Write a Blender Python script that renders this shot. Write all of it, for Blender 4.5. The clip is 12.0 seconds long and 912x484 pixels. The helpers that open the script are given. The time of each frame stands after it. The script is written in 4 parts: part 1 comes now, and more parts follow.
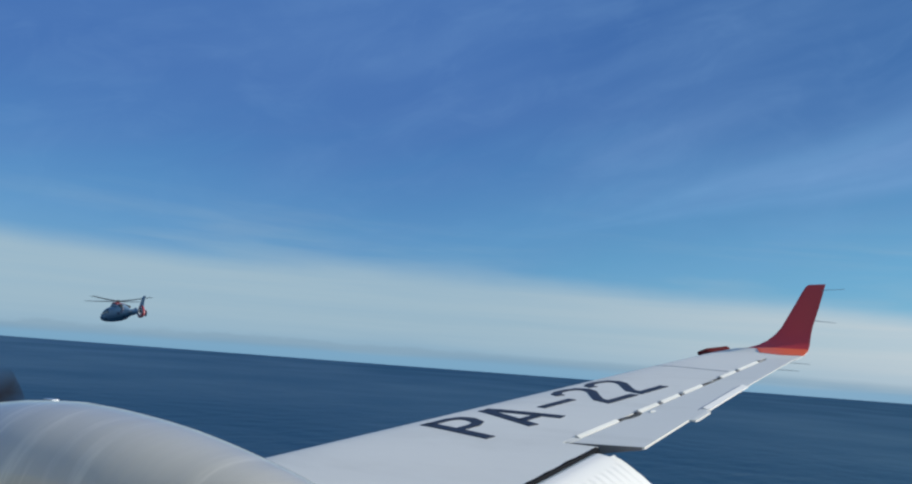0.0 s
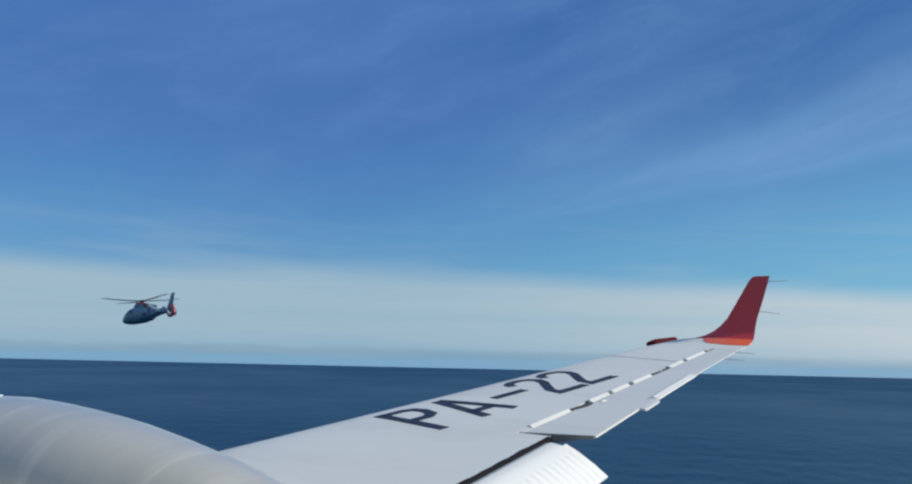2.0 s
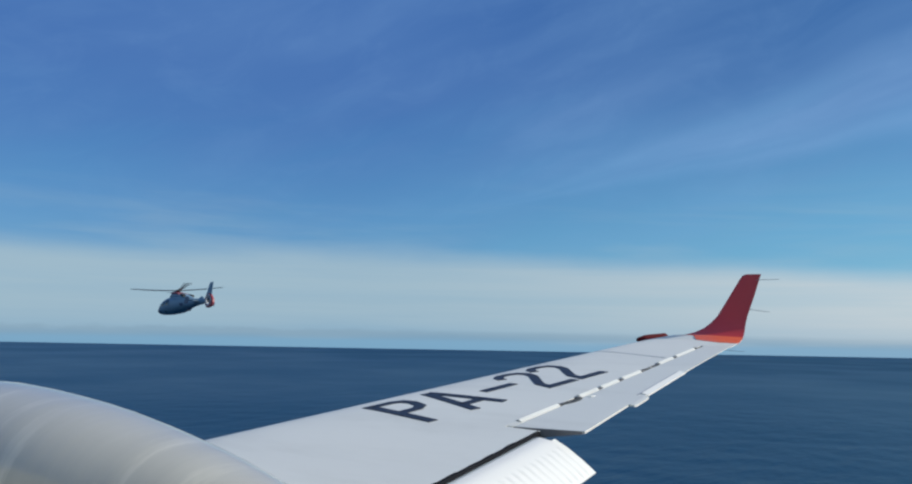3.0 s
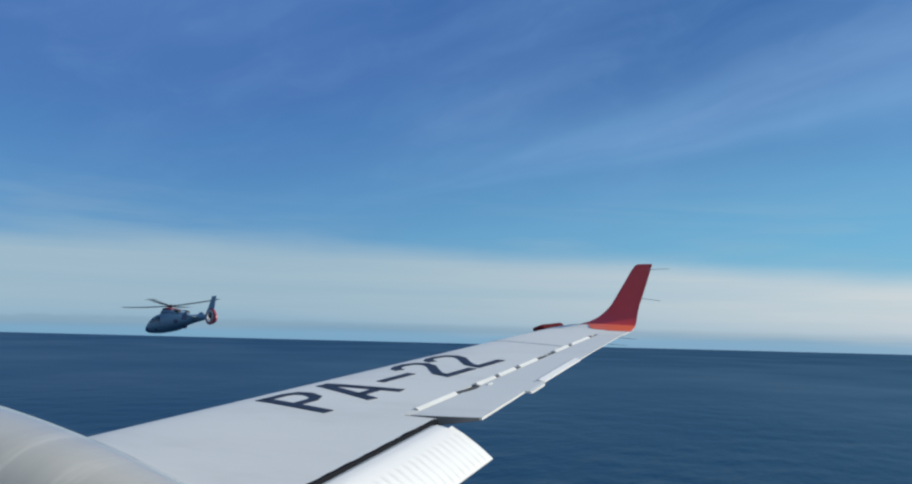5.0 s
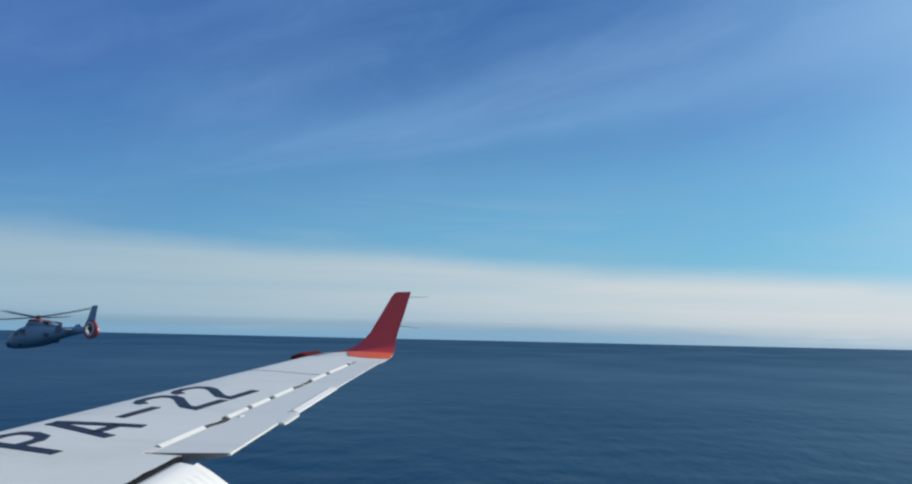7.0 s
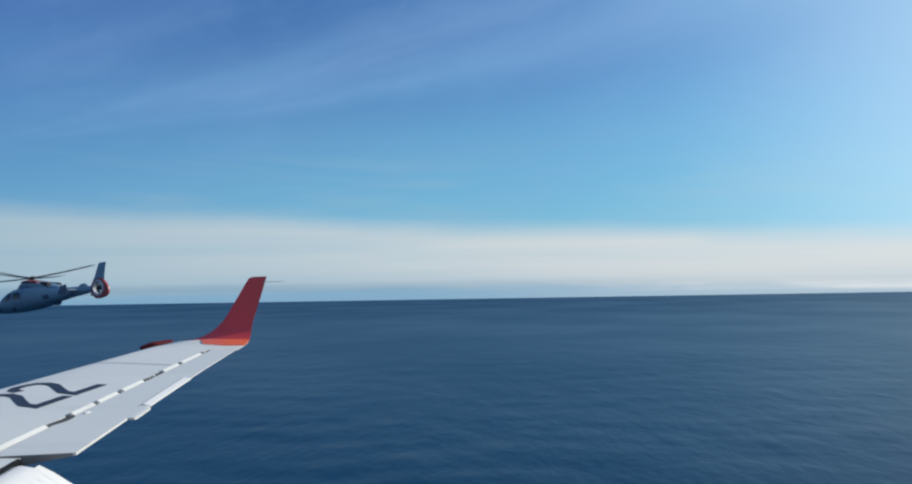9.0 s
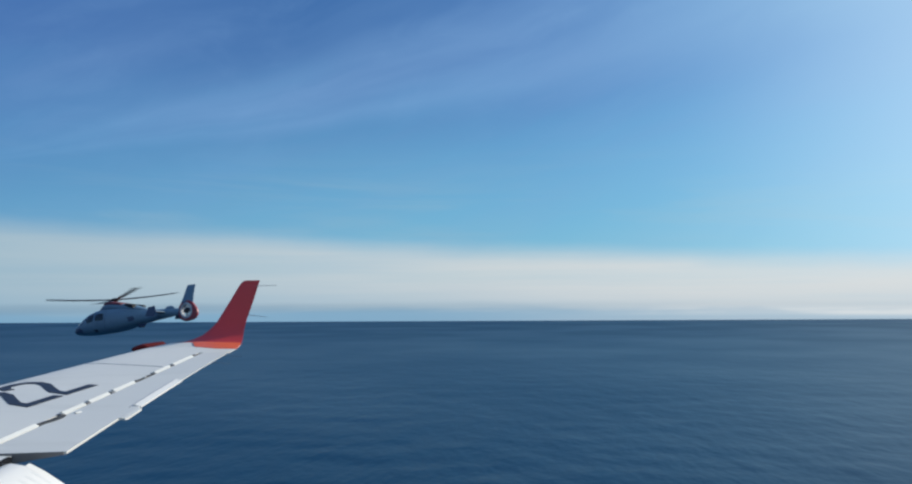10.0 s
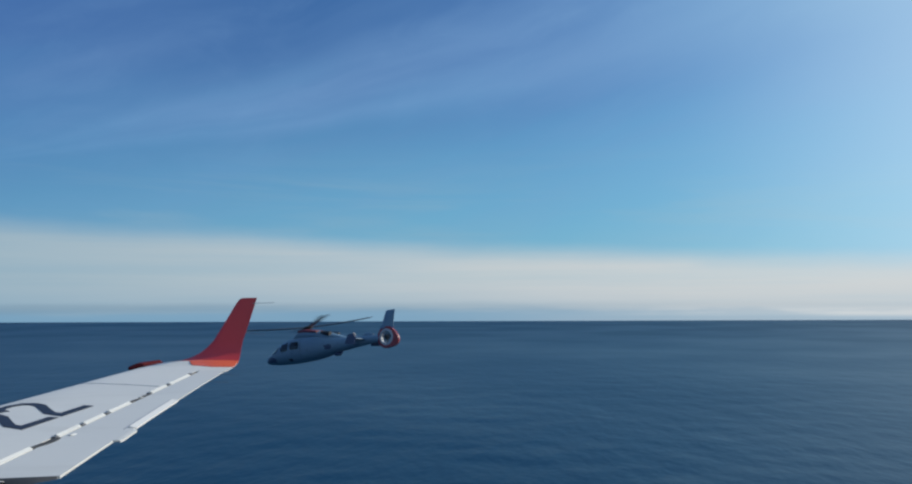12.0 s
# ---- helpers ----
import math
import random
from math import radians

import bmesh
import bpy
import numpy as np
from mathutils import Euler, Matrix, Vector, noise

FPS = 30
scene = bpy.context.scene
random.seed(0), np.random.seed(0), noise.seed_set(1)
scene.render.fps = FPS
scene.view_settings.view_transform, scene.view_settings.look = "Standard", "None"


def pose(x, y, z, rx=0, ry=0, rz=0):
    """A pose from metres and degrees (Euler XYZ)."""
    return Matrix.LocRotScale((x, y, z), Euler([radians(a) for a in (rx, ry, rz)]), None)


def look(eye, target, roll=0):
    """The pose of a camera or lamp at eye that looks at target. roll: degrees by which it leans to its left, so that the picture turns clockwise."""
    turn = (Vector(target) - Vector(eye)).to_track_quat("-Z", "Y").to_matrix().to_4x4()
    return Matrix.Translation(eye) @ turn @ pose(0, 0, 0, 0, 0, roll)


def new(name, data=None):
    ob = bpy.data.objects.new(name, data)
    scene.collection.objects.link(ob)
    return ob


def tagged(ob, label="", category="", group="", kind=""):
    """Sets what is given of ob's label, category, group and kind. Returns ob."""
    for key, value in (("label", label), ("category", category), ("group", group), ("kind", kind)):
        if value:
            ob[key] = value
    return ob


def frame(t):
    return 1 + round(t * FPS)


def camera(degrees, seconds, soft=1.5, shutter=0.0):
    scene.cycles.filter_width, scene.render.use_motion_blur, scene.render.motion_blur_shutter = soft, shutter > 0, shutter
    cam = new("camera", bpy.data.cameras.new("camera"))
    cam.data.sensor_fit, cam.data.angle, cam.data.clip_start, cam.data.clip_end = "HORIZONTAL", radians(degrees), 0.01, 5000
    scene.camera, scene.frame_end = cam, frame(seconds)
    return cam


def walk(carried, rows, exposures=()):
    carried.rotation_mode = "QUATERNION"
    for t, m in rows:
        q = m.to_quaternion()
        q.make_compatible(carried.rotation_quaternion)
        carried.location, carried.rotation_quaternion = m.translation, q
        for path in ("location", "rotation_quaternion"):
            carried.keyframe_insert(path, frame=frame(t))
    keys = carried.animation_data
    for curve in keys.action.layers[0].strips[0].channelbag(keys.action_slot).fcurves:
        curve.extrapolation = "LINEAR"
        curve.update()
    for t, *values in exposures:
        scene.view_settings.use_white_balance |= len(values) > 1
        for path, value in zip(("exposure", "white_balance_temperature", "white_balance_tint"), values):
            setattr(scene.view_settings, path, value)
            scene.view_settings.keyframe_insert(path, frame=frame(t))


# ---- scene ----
# Seen from the aircraft: it flies towards -x, its right wing points to +y,
# and the sea slides past below towards +x.
ALTITUDE = 120.0

CAMERA_ROWS = [
    (0, pose(3.163, 0.547, 120.922, 97.03, -4.29, 39.06)),
    (0.2, pose(3.153, 0.532, 120.921, 97.00, -4.07, 38.90)),
    (0.3, pose(3.149, 0.526, 120.920, 96.57, -4.02, 39.35)),
    (0.5, pose(3.145, 0.520, 120.912, 96.54, -3.66, 38.39)),
    (0.7, pose(3.151, 0.525, 120.895, 97.42, -3.31, 37.68)),
    (0.8, pose(3.156, 0.529, 120.885, 97.14, -3.15, 37.46)),
    (1, pose(3.165, 0.535, 120.862, 97.53, -2.87, 37.49)),
    (1.2, pose(3.167, 0.536, 120.841, 97.72, -2.61, 37.06)),
    (1.3, pose(3.168, 0.536, 120.832, 97.31, -2.51, 36.85)),
    (1.5, pose(3.170, 0.537, 120.816, 97.43, -2.23, 36.38)),
    (1.7, pose(3.179, 0.540, 120.802, 97.26, -1.83, 35.99)),
    (1.8, pose(3.184, 0.542, 120.794, 97.47, -1.63, 35.88)),
    (2, pose(3.190, 0.548, 120.775, 96.94, -1.26, 35.76)),
    (2.2, pose(3.190, 0.556, 120.750, 96.50, -0.98, 35.47)),
    (2.3, pose(3.190, 0.561, 120.738, 96.38, -0.90, 35.20)),
    (2.5, pose(3.190, 0.568, 120.727, 95.85, -0.87, 35.01)),
    (2.7, pose(3.189, 0.573, 120.728, 95.71, -0.92, 35.24)),
    (4.3, pose(3.161, 0.582, 120.757, 96.11, -1.35, 32.24)),
    (4.5, pose(3.157, 0.587, 120.758, 95.92, -0.86, 31.22)),
    (4.7, pose(3.154, 0.598, 120.757, 96.14, -2.00, 30.03)),
    (4.8, pose(3.153, 0.607, 120.756, 96.15, -2.10, 29.14)),
    (5, pose(3.152, 0.630, 120.754, 95.31, -1.44, 28.48)),
    (5.2, pose(3.158, 0.656, 120.751, 95.37, -2.15, 26.93)),
    (5.3, pose(3.163, 0.667, 120.748, 95.50, -2.50, 26.76)),
    (5.5, pose(3.169, 0.677, 120.737, 94.56, -2.27, 25.85)),
    (5.7, pose(3.169, 0.677, 120.717, 94.07, -1.70, 25.10)),
    (5.8, pose(3.168, 0.677, 120.708, 93.25, -0.65, 23.36)),
    (6, pose(3.166, 0.677, 120.698, 94.92, -1.22, 20.37)),
    (6.2, pose(3.159, 0.702, 120.735, 95.65, -1.85, 19.30)),
    (6.3, pose(3.155, 0.724, 120.765, 96.01, -2.10, 18.46)),
    (6.5, pose(3.151, 0.749, 120.802, 95.78, -2.02, 15.40)),
    (6.7, pose(3.154, 0.732, 120.800, 96.12, -1.35, 14.83)),
    (6.8, pose(3.156, 0.719, 120.797, 96.17, -1.30, 14.05)),
    (7, pose(3.161, 0.702, 120.792, 95.09, -1.25, 12.93)),
    (7.2, pose(3.164, 0.702, 120.787, 94.75, -1.30, 12.17)),
    (8.8, pose(3.173, 0.706, 120.772, 92.65, 1.10, 4.10)),
    (9, pose(3.174, 0.706, 120.772, 92.39, 0.92, 3.56)),
    (9.2, pose(3.175, 0.702, 120.783, 92.58, 0.20, 4.16)),
    (9.3, pose(3.176, 0.697, 120.793, 92.71, 0.05, 3.58)),
    (9.5, pose(3.177, 0.684, 120.804, 92.88, 0.73, 2.62)),
    (9.7, pose(3.179, 0.670, 120.785, 93.27, 0.10, 2.90)),
    (9.8, pose(3.180, 0.664, 120.769, 93.27, 0.30, 2.67)),
    (10, pose(3.184, 0.659, 120.750, 93.84, 0.26, 3.11)),
    (10.2, pose(3.190, 0.665, 120.754, 94.44, -0.80, 3.46)),
    (10.3, pose(3.193, 0.670, 120.759, 94.22, -0.30, 3.36)),
    (10.5, pose(3.196, 0.676, 120.771, 94.18, -1.00, 3.85)),
    (10.7, pose(3.192, 0.671, 120.784, 93.59, -0.20, 3.08)),
    (10.8, pose(3.189, 0.668, 120.790, 94.00, -0.86, 4.00)),
    (11, pose(3.185, 0.663, 120.795, 93.33, 0.08, 3.10)),
    (11.2, pose(3.184, 0.664, 120.784, 94.19, -0.60, 3.62)),
    (11.3, pose(3.184, 0.666, 120.776, 94.15, -0.10, 3.74)),
    (11.5, pose(3.184, 0.671, 120.765, 93.36, 0.16, 3.84)),
    (11.7, pose(3.186, 0.677, 120.773, 94.25, -0.40, 3.22)),
    (11.8, pose(3.188, 0.681, 120.781, 94.11, -0.60, 3.25)),
    (12, pose(3.193, 0.688, 120.802, 93.85, 0.18, 3.07)),
]
cam = camera(55.6, 12.0, soft=2.2, shutter=0.15)
walk(cam, CAMERA_ROWS, exposures=[(0, 0.27), (5, 0.28), (7, 0.29), (9.5, 0.30), (10.5, 0.20), (11.2, 0.13), (12, 0.13)])

# ------------------------------------------------------------ sky, sun, exposure
SUN_AZ, SUN_EL = 65.0, 27.0          # degrees: from +y towards +x, above the horizon


class Nodes:
    """Short hand for a node tree."""

    def __init__(self, tree):
        self.t = tree
        tree.nodes.clear()

    def add(self, kind):
        return self.t.nodes.new(kind)

    def put(self, socket, value):
        if isinstance(value, bpy.types.NodeSocket):
            self.t.links.new(value, socket)
        elif value is not None:
            socket.default_value = value

    def math(self, op, a, b=None, c=None, clamp=False):
        n = self.add("ShaderNodeMath")
        n.operation, n.use_clamp = op, clamp
        for s, v in zip(n.inputs, (a, b, c)):
            self.put(s, v)
        return n.outputs[0]

    def vec(self, x, y, z):
        n = self.add("ShaderNodeCombineXYZ")
        for s, v in zip(n.inputs, (x, y, z)):
            self.put(s, v)
        return n.outputs[0]

    def split(self, v):
        n = self.add("ShaderNodeSeparateXYZ")
        self.put(n.inputs[0], v)
        return n.outputs

    def noise(self, v, scale, detail=4.0, rough=0.55, distort=0.0):
        n = self.add("ShaderNodeTexNoise")
        self.put(n.inputs["Vector"], v)
        n.inputs["Scale"].default_value = scale
        n.inputs["Detail"].default_value = detail
        n.inputs["Roughness"].default_value = rough
        n.inputs["Distortion"].default_value = distort
        return n.outputs[0]

    def smooth(self, v, a, b, lo=0.0, hi=1.0):
        n = self.add("ShaderNodeMapRange")
        n.interpolation_type = "SMOOTHSTEP"
        for s, x in zip(n.inputs[:5], (v, a, b, lo, hi)):
            self.put(s, x)
        return n.outputs[0]

    def mix(self, fac, a, b):
        n = self.add("ShaderNodeMix")
        n.data_type = "RGBA"
        self.put(n.inputs[0], fac)
        for s, v in ((n.inputs[6], a), (n.inputs[7], b)):
            self.put(s, (*v, 1) if isinstance(v, tuple) and len(v) == 3 else v)
        return n.outputs[2]

    def coords(self, which="Object"):
        return self.add("ShaderNodeTexCoord").outputs[which]


def build_sky():
    world = bpy.data.worlds.new("sky")
    scene.world = world
    world.use_nodes = True
    n = Nodes(world.node_tree)
    d = n.coords("Generated")
    x, y, z = n.split(d)
    deg = 180 / math.pi
    az = n.math("MULTIPLY", n.math("ARCTAN2", x, y), deg)          # to the right of +y
    el = n.math("ADD", n.math("MULTIPLY", n.math("ARCSINE", z), deg), 1.38)   # above the edge of the sea
    sky = n.add("ShaderNodeTexSky")
    sky.sky_type, sky.sun_disc = "NISHITA", False
    sky.sun_elevation, sky.sun_rotation = radians(SUN_EL), radians(SUN_AZ)
    sky.altitude, sky.air_density, sky.dust_density, sky.ozone_density = 100, 1.0, 0.3, 3.5
    grade = n.add("ShaderNodeHueSaturation")
    grade.inputs["Saturation"].default_value, grade.inputs["Value"].default_value = 1.28, 0.80
    grade.inputs["Hue"].default_value = 0.510
    n.put(grade.inputs["Color"], sky.outputs[0])
    blue = grade.outputs[0]
    # thin cirrus in long streaks that rise to the right
    a = radians(17)
    along = n.math("ADD", n.math("MULTIPLY", az, math.cos(a)), n.math("MULTIPLY", el, math.sin(a)))
    cross = n.math("SUBTRACT", n.math("MULTIPLY", el, math.cos(a)), n.math("MULTIPLY", az, math.sin(a)))
    warp = n.noise(n.vec(along, cross, 3.0), 0.06, 2.0)
    crossw = n.math("ADD", cross, n.math("MULTIPLY", warp, 4.0))
    fibres = n.noise(n.vec(n.math("MULTIPLY", along, 0.03), n.math("MULTIPLY", crossw, 0.17), 1.0), 1.0, 3.0, 0.5, 0.0)
    wide = n.noise(n.vec(n.math("MULTIPLY", along, 0.035), n.math("MULTIPLY", crossw, 0.11), 7.0), 1.0, 3.0)
    # one broad fan of it opens towards the sun's side, brightest along its lower edge
    out = n.math("ADD", az, 30.0)
    lower = n.math("ADD", n.math("MULTIPLY", out, 0.165), 10.0)
    spread = n.math("MAXIMUM", n.math("ADD", n.math("MULTIPLY", out, 0.175), 0.6), 0.6)
    across = n.math("DIVIDE", n.math("SUBTRACT", n.math("ADD", el, n.math("MULTIPLY", n.math("SUBTRACT", warp, 0.5), 3.0)), lower), spread)
    threads = n.noise(n.vec(n.math("MULTIPLY", az, 0.035), n.math("MULTIPLY", across, 1.6), 21.0), 1.0, 3.0, 0.45)
    fan = n.math("MULTIPLY", n.smooth(across, -0.25, 0.15), n.smooth(across, 1.5, 0.35))
    fan = n.math("MULTIPLY", n.math("MULTIPLY", fan, n.smooth(az, -38.0, -14.0)), n.smooth(threads, 0.2, 0.75, 0.25, 1.0))
    cirrus = n.math("MULTIPLY", n.smooth(fibres, 0.15, 0.85), n.smooth(wide, 0.2, 0.8))
    cirrus = n.math("ADD", n.math("MULTIPLY", n.math("MULTIPLY", cirrus, 0.30), n.smooth(az, -70.0, -15.0, 0.35, 1.0)), n.math("MULTIPLY", fan, 0.54), clamp=True)
    fine = n.noise(n.vec(n.math("MULTIPLY", along, 0.05), n.math("MULTIPLY", crossw, 0.32), 12.0), 1.0, 4.0, 0.5)
    cirrus = n.math("ADD", cirrus, n.math("MULTIPLY", n.math("MULTIPLY", n.smooth(fine, 0.35, 0.75), 0.14), n.smooth(az, -70.0, -15.0, 0.4, 1.0)), clamp=True)
    ripple = n.noise(n.vec(n.math("MULTIPLY", along, 0.16), n.math("MULTIPLY", crossw, 0.34), 40.0), 1.0, 4.0, 0.62, 0.6)
    cirrus = n.math("ADD", cirrus, n.math("MULTIPLY", n.smooth(ripple, 0.42, 0.75), 0.09), clamp=True)
    deep = n.math("MULTIPLY", n.smooth(az, 0.0, -45.0, 0.0, 0.85), n.smooth(el, 4.0, 22.0, 0.65, 1.0))
    col = n.mix(cirrus, n.mix(deep, blue, DEEP), CLOUD_HIGH)
    low_sky = n.math("MULTIPLY", n.smooth(n.math("ADD", el, n.math("MULTIPLY", n.math("SUBTRACT", fine, 0.5), 7.0)), 18.0, 3.0), n.smooth(az, -50.0, 5.0, 0.30, 0.64))
    col = n.mix(low_sky, col, LOW_SKY)
    wisp = n.noise(n.vec(n.math("MULTIPLY", n.math("ADD", az, n.math("MULTIPLY", el, 2.2)), 0.045), n.math("MULTIPLY", el, 0.42), 50.0), 1.0, 4.0, 0.55, 0.3)
    wisp = n.math("MULTIPLY", n.smooth(wisp, 0.45, 0.72), n.math("MULTIPLY", n.smooth(el, 3.0, 6.0), n.smooth(el, 12.0, 6.5)))
    col = n.mix(n.math("MULTIPLY", wisp, 0.28), col, CLOUD_BANK)
    # thin milky veil on the side of the sun
    veil = n.math("MULTIPLY", n.smooth(az, -2.0, 48.0), 0.68)
    col = n.mix(veil, col, VEIL)
    col = n.mix(n.math("MULTIPLY", n.smooth(az, 10.0, 42.0), 0.45), col, GLOW)
    # bank of stratus over the horizon, its top lower to the right
    edge_n = n.noise(n.vec(n.math("MULTIPLY", az, 0.05), n.math("MULTIPLY", el, 0.12), 0.0), 1.0, 5.0, 0.55)
    top = n.math("ADD", n.math("SUBTRACT", 4.6, n.math("MULTIPLY", az, 0.039)), n.math("MULTIPLY", n.math("SUBTRACT", edge_n, 0.5), 1.5))
    top = n.math("SUBTRACT", top, n.smooth(az, -36.0, -70.0, 0.0, 1.1))
    height = n.math("SUBTRACT", top, el)
    bank = n.math("MULTIPLY", n.smooth(height, -0.9, 0.95), 0.92)
    body = n.noise(n.vec(n.math("MULTIPLY", az, 0.03), n.math("MULTIPLY", el, 0.8), 5.0), 1.0, 5.0, 0.6)
    bank = n.math("MULTIPLY", bank, n.smooth(body, 0.28, 0.66, 0.78, 1.0))
    bank_col = n.mix(n.smooth(az, -44.0, 20.0), CLOUD_BANK, CLOUD_BANK_SUN)
    col = n.mix(bank, col, bank_col)
    # bluer haze right above the sea, with a thin broken line of far cloud
    low = n.noise(n.vec(n.math("MULTIPLY", az, 0.10), n.math("MULTIPLY", el, 1.2), 9.0), 1.0, 4.0, 0.55)
    eh = n.math("ADD", el, n.math("MULTIPLY", low, 0.9))
    haze = n.math("ADD", n.math("MULTIPLY", n.smooth(eh, 1.55, 1.0), 0.40), n.math("MULTIPLY", n.smooth(eh, 3.6, 0.2), 0.45))
    haze = n.math("MULTIPLY", haze, n.smooth(az, 18.0, -10.0, 0.6, 1.0))
    col = n.mix(haze, col, HAZE)
    # grey far edge of the bank with small heads, and a paler gap under it
    heads = n.noise(n.vec(n.math("MULTIPLY", az, 0.22), n.math("MULTIPLY", el, 0.7), 31.0), 1.0, 4.0, 0.6)
    far_top = n.math("ADD", n.math("MULTIPLY", n.math("SUBTRACT", heads, 0.5), n.smooth(az, -30.0, -55.0, 0.25, 1.5)), 1.15)
    far = n.math("MULTIPLY", n.smooth(el, 0.45, 0.85), n.smooth(n.math("SUBTRACT", el, far_top), 0.22, -0.15))
    col = n.mix(n.math("MULTIPLY", far, n.smooth(az, 18.0, -30.0, 0.08, 0.40)), col, FAR_BANK)
    # sunlit strip of far cloud low over the sea
    strip = n.math("MULTIPLY", n.smooth(el, 0.25, 0.55), n.smooth(n.math("ADD", el, n.math("MULTIPLY", low, 0.8)), 1.5, 1.1))
    strip = n.math("MULTIPLY", n.math("MULTIPLY", strip, n.smooth(az, 4.0, 18.0)), n.smooth(low, 0.35, 0.6, 0.2, 0.7))
    col = n.mix(strip, col, STRIP)
    bg = n.add("ShaderNodeBackground")
    n.put(bg.inputs[0], col)
    bg.inputs[1].default_value = SKY_STRENGTH
    out = n.add("ShaderNodeOutputWorld")
    n.put(out.inputs[0], bg.outputs[0])


SKY_STRENGTH = 0.10
CLOUD_HIGH = (1.7, 3.2, 5.6)
CLOUD_BANK = (3.0, 4.15, 4.9)
CLOUD_BANK_SUN = (6.0, 6.1, 6.05)
DEEP = (0.5, 1.35, 3.7)
STRIP = (6.4, 6.6, 6.6)
LOW_SKY = (0.85, 3.75, 6.0)
HAZE = (1.45, 3.05, 4.6)
FAR_BANK = (1.75, 2.65, 3.5)
GLOW = (6.2, 7.4, 8.6)
VEIL = (3.5, 6.6, 8.5)
build_sky()

sun_data = bpy.data.lights.new("sun", "SUN")
sun_data.energy, sun_data.angle, sun_data.color = 3.9, radians(0.6), (1.0, 0.93, 0.82)
sun = new("sun", sun_data)
_az, _el = radians(SUN_AZ), radians(SUN_EL)
sun.matrix_world = look((0, 0, 400), (-math.sin(_az) * math.cos(_el) * 100, -math.cos(_az) * math.cos(_el) * 100, 400 - math.sin(_el) * 100))


# ------------------------------------------------------------ materials
def material(name, base, rough=0.4, metal=0.0, vary=0.06, scale=3.0, bump=0.0, bump_scale=40.0, stretch=(1, 1, 1), coat=0.0,
             dirt_or_light=None, dirt_or_light_amount=0.0, dirt_or_light_scale=2.0, relief=0.004, spec=0.5):
    """A painted or bare surface: base colour with broad and fine variation, uneven gloss, fine relief, stains or
    painted-in streaks of light.
    """
    m = bpy.data.materials.new(name)
    m.use_nodes = True
    n = Nodes(m.node_tree)
    co = n.coords("Object")
    mp = n.add("ShaderNodeMapping")
    n.put(mp.inputs[0], co)
    mp.inputs["Scale"].default_value = stretch
    v = mp.outputs[0]
    broad = n.noise(v, scale, 4.0, 0.6)
    fine = n.noise(v, scale * 14, 3.0, 0.6)
    f = n.math("ADD", n.math("MULTIPLY", n.math("SUBTRACT", broad, 0.5), 2 * vary), n.math("MULTIPLY", n.math("SUBTRACT", fine, 0.5), vary))
    hsv = n.add("ShaderNodeHueSaturation")
    hsv.inputs["Color"].default_value = (*base, 1)
    n.put(hsv.inputs["Value"], n.math("ADD", f, 1.0))
    col = hsv.outputs[0]
    if dirt_or_light:
        s = n.noise(v, dirt_or_light_scale, 6.0, 0.65, 0.4)
        col = n.mix(n.math("MULTIPLY", n.smooth(s, 0.5, 0.72), dirt_or_light_amount), col, dirt_or_light)
    b = n.add("ShaderNodeBsdfPrincipled")
    n.put(b.inputs["Base Color"], col)
    n.put(b.inputs["Roughness"], n.math("ADD", rough, n.math("MULTIPLY", n.math("SUBTRACT", broad, 0.5), 0.2), clamp=True))
    b.inputs["Metallic"].default_value = metal
    b.inputs["Specular IOR Level"].default_value = spec
    b.inputs["Coat Weight"].default_value = coat
    b.inputs["Coat Roughness"].default_value = 0.12
    if bump:
        bp = n.add("ShaderNodeBump")
        bp.inputs["Strength"].default_value = bump
        bp.inputs["Distance"].default_value = relief
        n.put(bp.inputs["Height"], n.noise(v, bump_scale, 3.0))
        n.put(b.inputs["Normal"], bp.outputs[0])
    out = n.add("ShaderNodeOutputMaterial")
    n.put(out.inputs[0], b.outputs[0])
    return m


WHITE = material("white_aircraft_paint", (0.55, 0.55, 0.53), 0.5, spec=0.35, vary=0.04, scale=0.9, bump=0.15, bump_scale=3.0,
                 dirt_or_light=(0.44, 0.44, 0.42), dirt_or_light_amount=0.5, dirt_or_light_scale=1.3, stretch=(0.5, 1.4, 1.0))
FLAP_WHITE = material("white_flap_paint", (0.64, 0.63, 0.61), 0.5, vary=0.03, scale=1.2, dirt_or_light=(0.6, 0.6, 0.57), dirt_or_light_amount=0.3, dirt_or_light_scale=2.5)
# the pale streaks paint in sunlight thrown back by the cabin windows
NACELLE_WHITE = material("white_cowling_paint", (0.41, 0.392, 0.337), 0.36, vary=0.10, scale=0.8, bump=0.3, bump_scale=1.3, relief=0.02, coat=0.8,
                         dirt_or_light=(0.62, 0.59, 0.50), dirt_or_light_amount=1.0, dirt_or_light_scale=1.25, stretch=(3.4, 0.42, 0.42))
RED = material("red_winglet_paint", (0.45, 0.036, 0.044), 0.5, vary=0.10, scale=2.0)
# brighter than RED: sunlight on the flat tip is partly put into the colour
ORANGE = material("orange_red_sunlit_tip_paint", (0.64, 0.11, 0.05), 0.42, vary=0.08, scale=3.0)
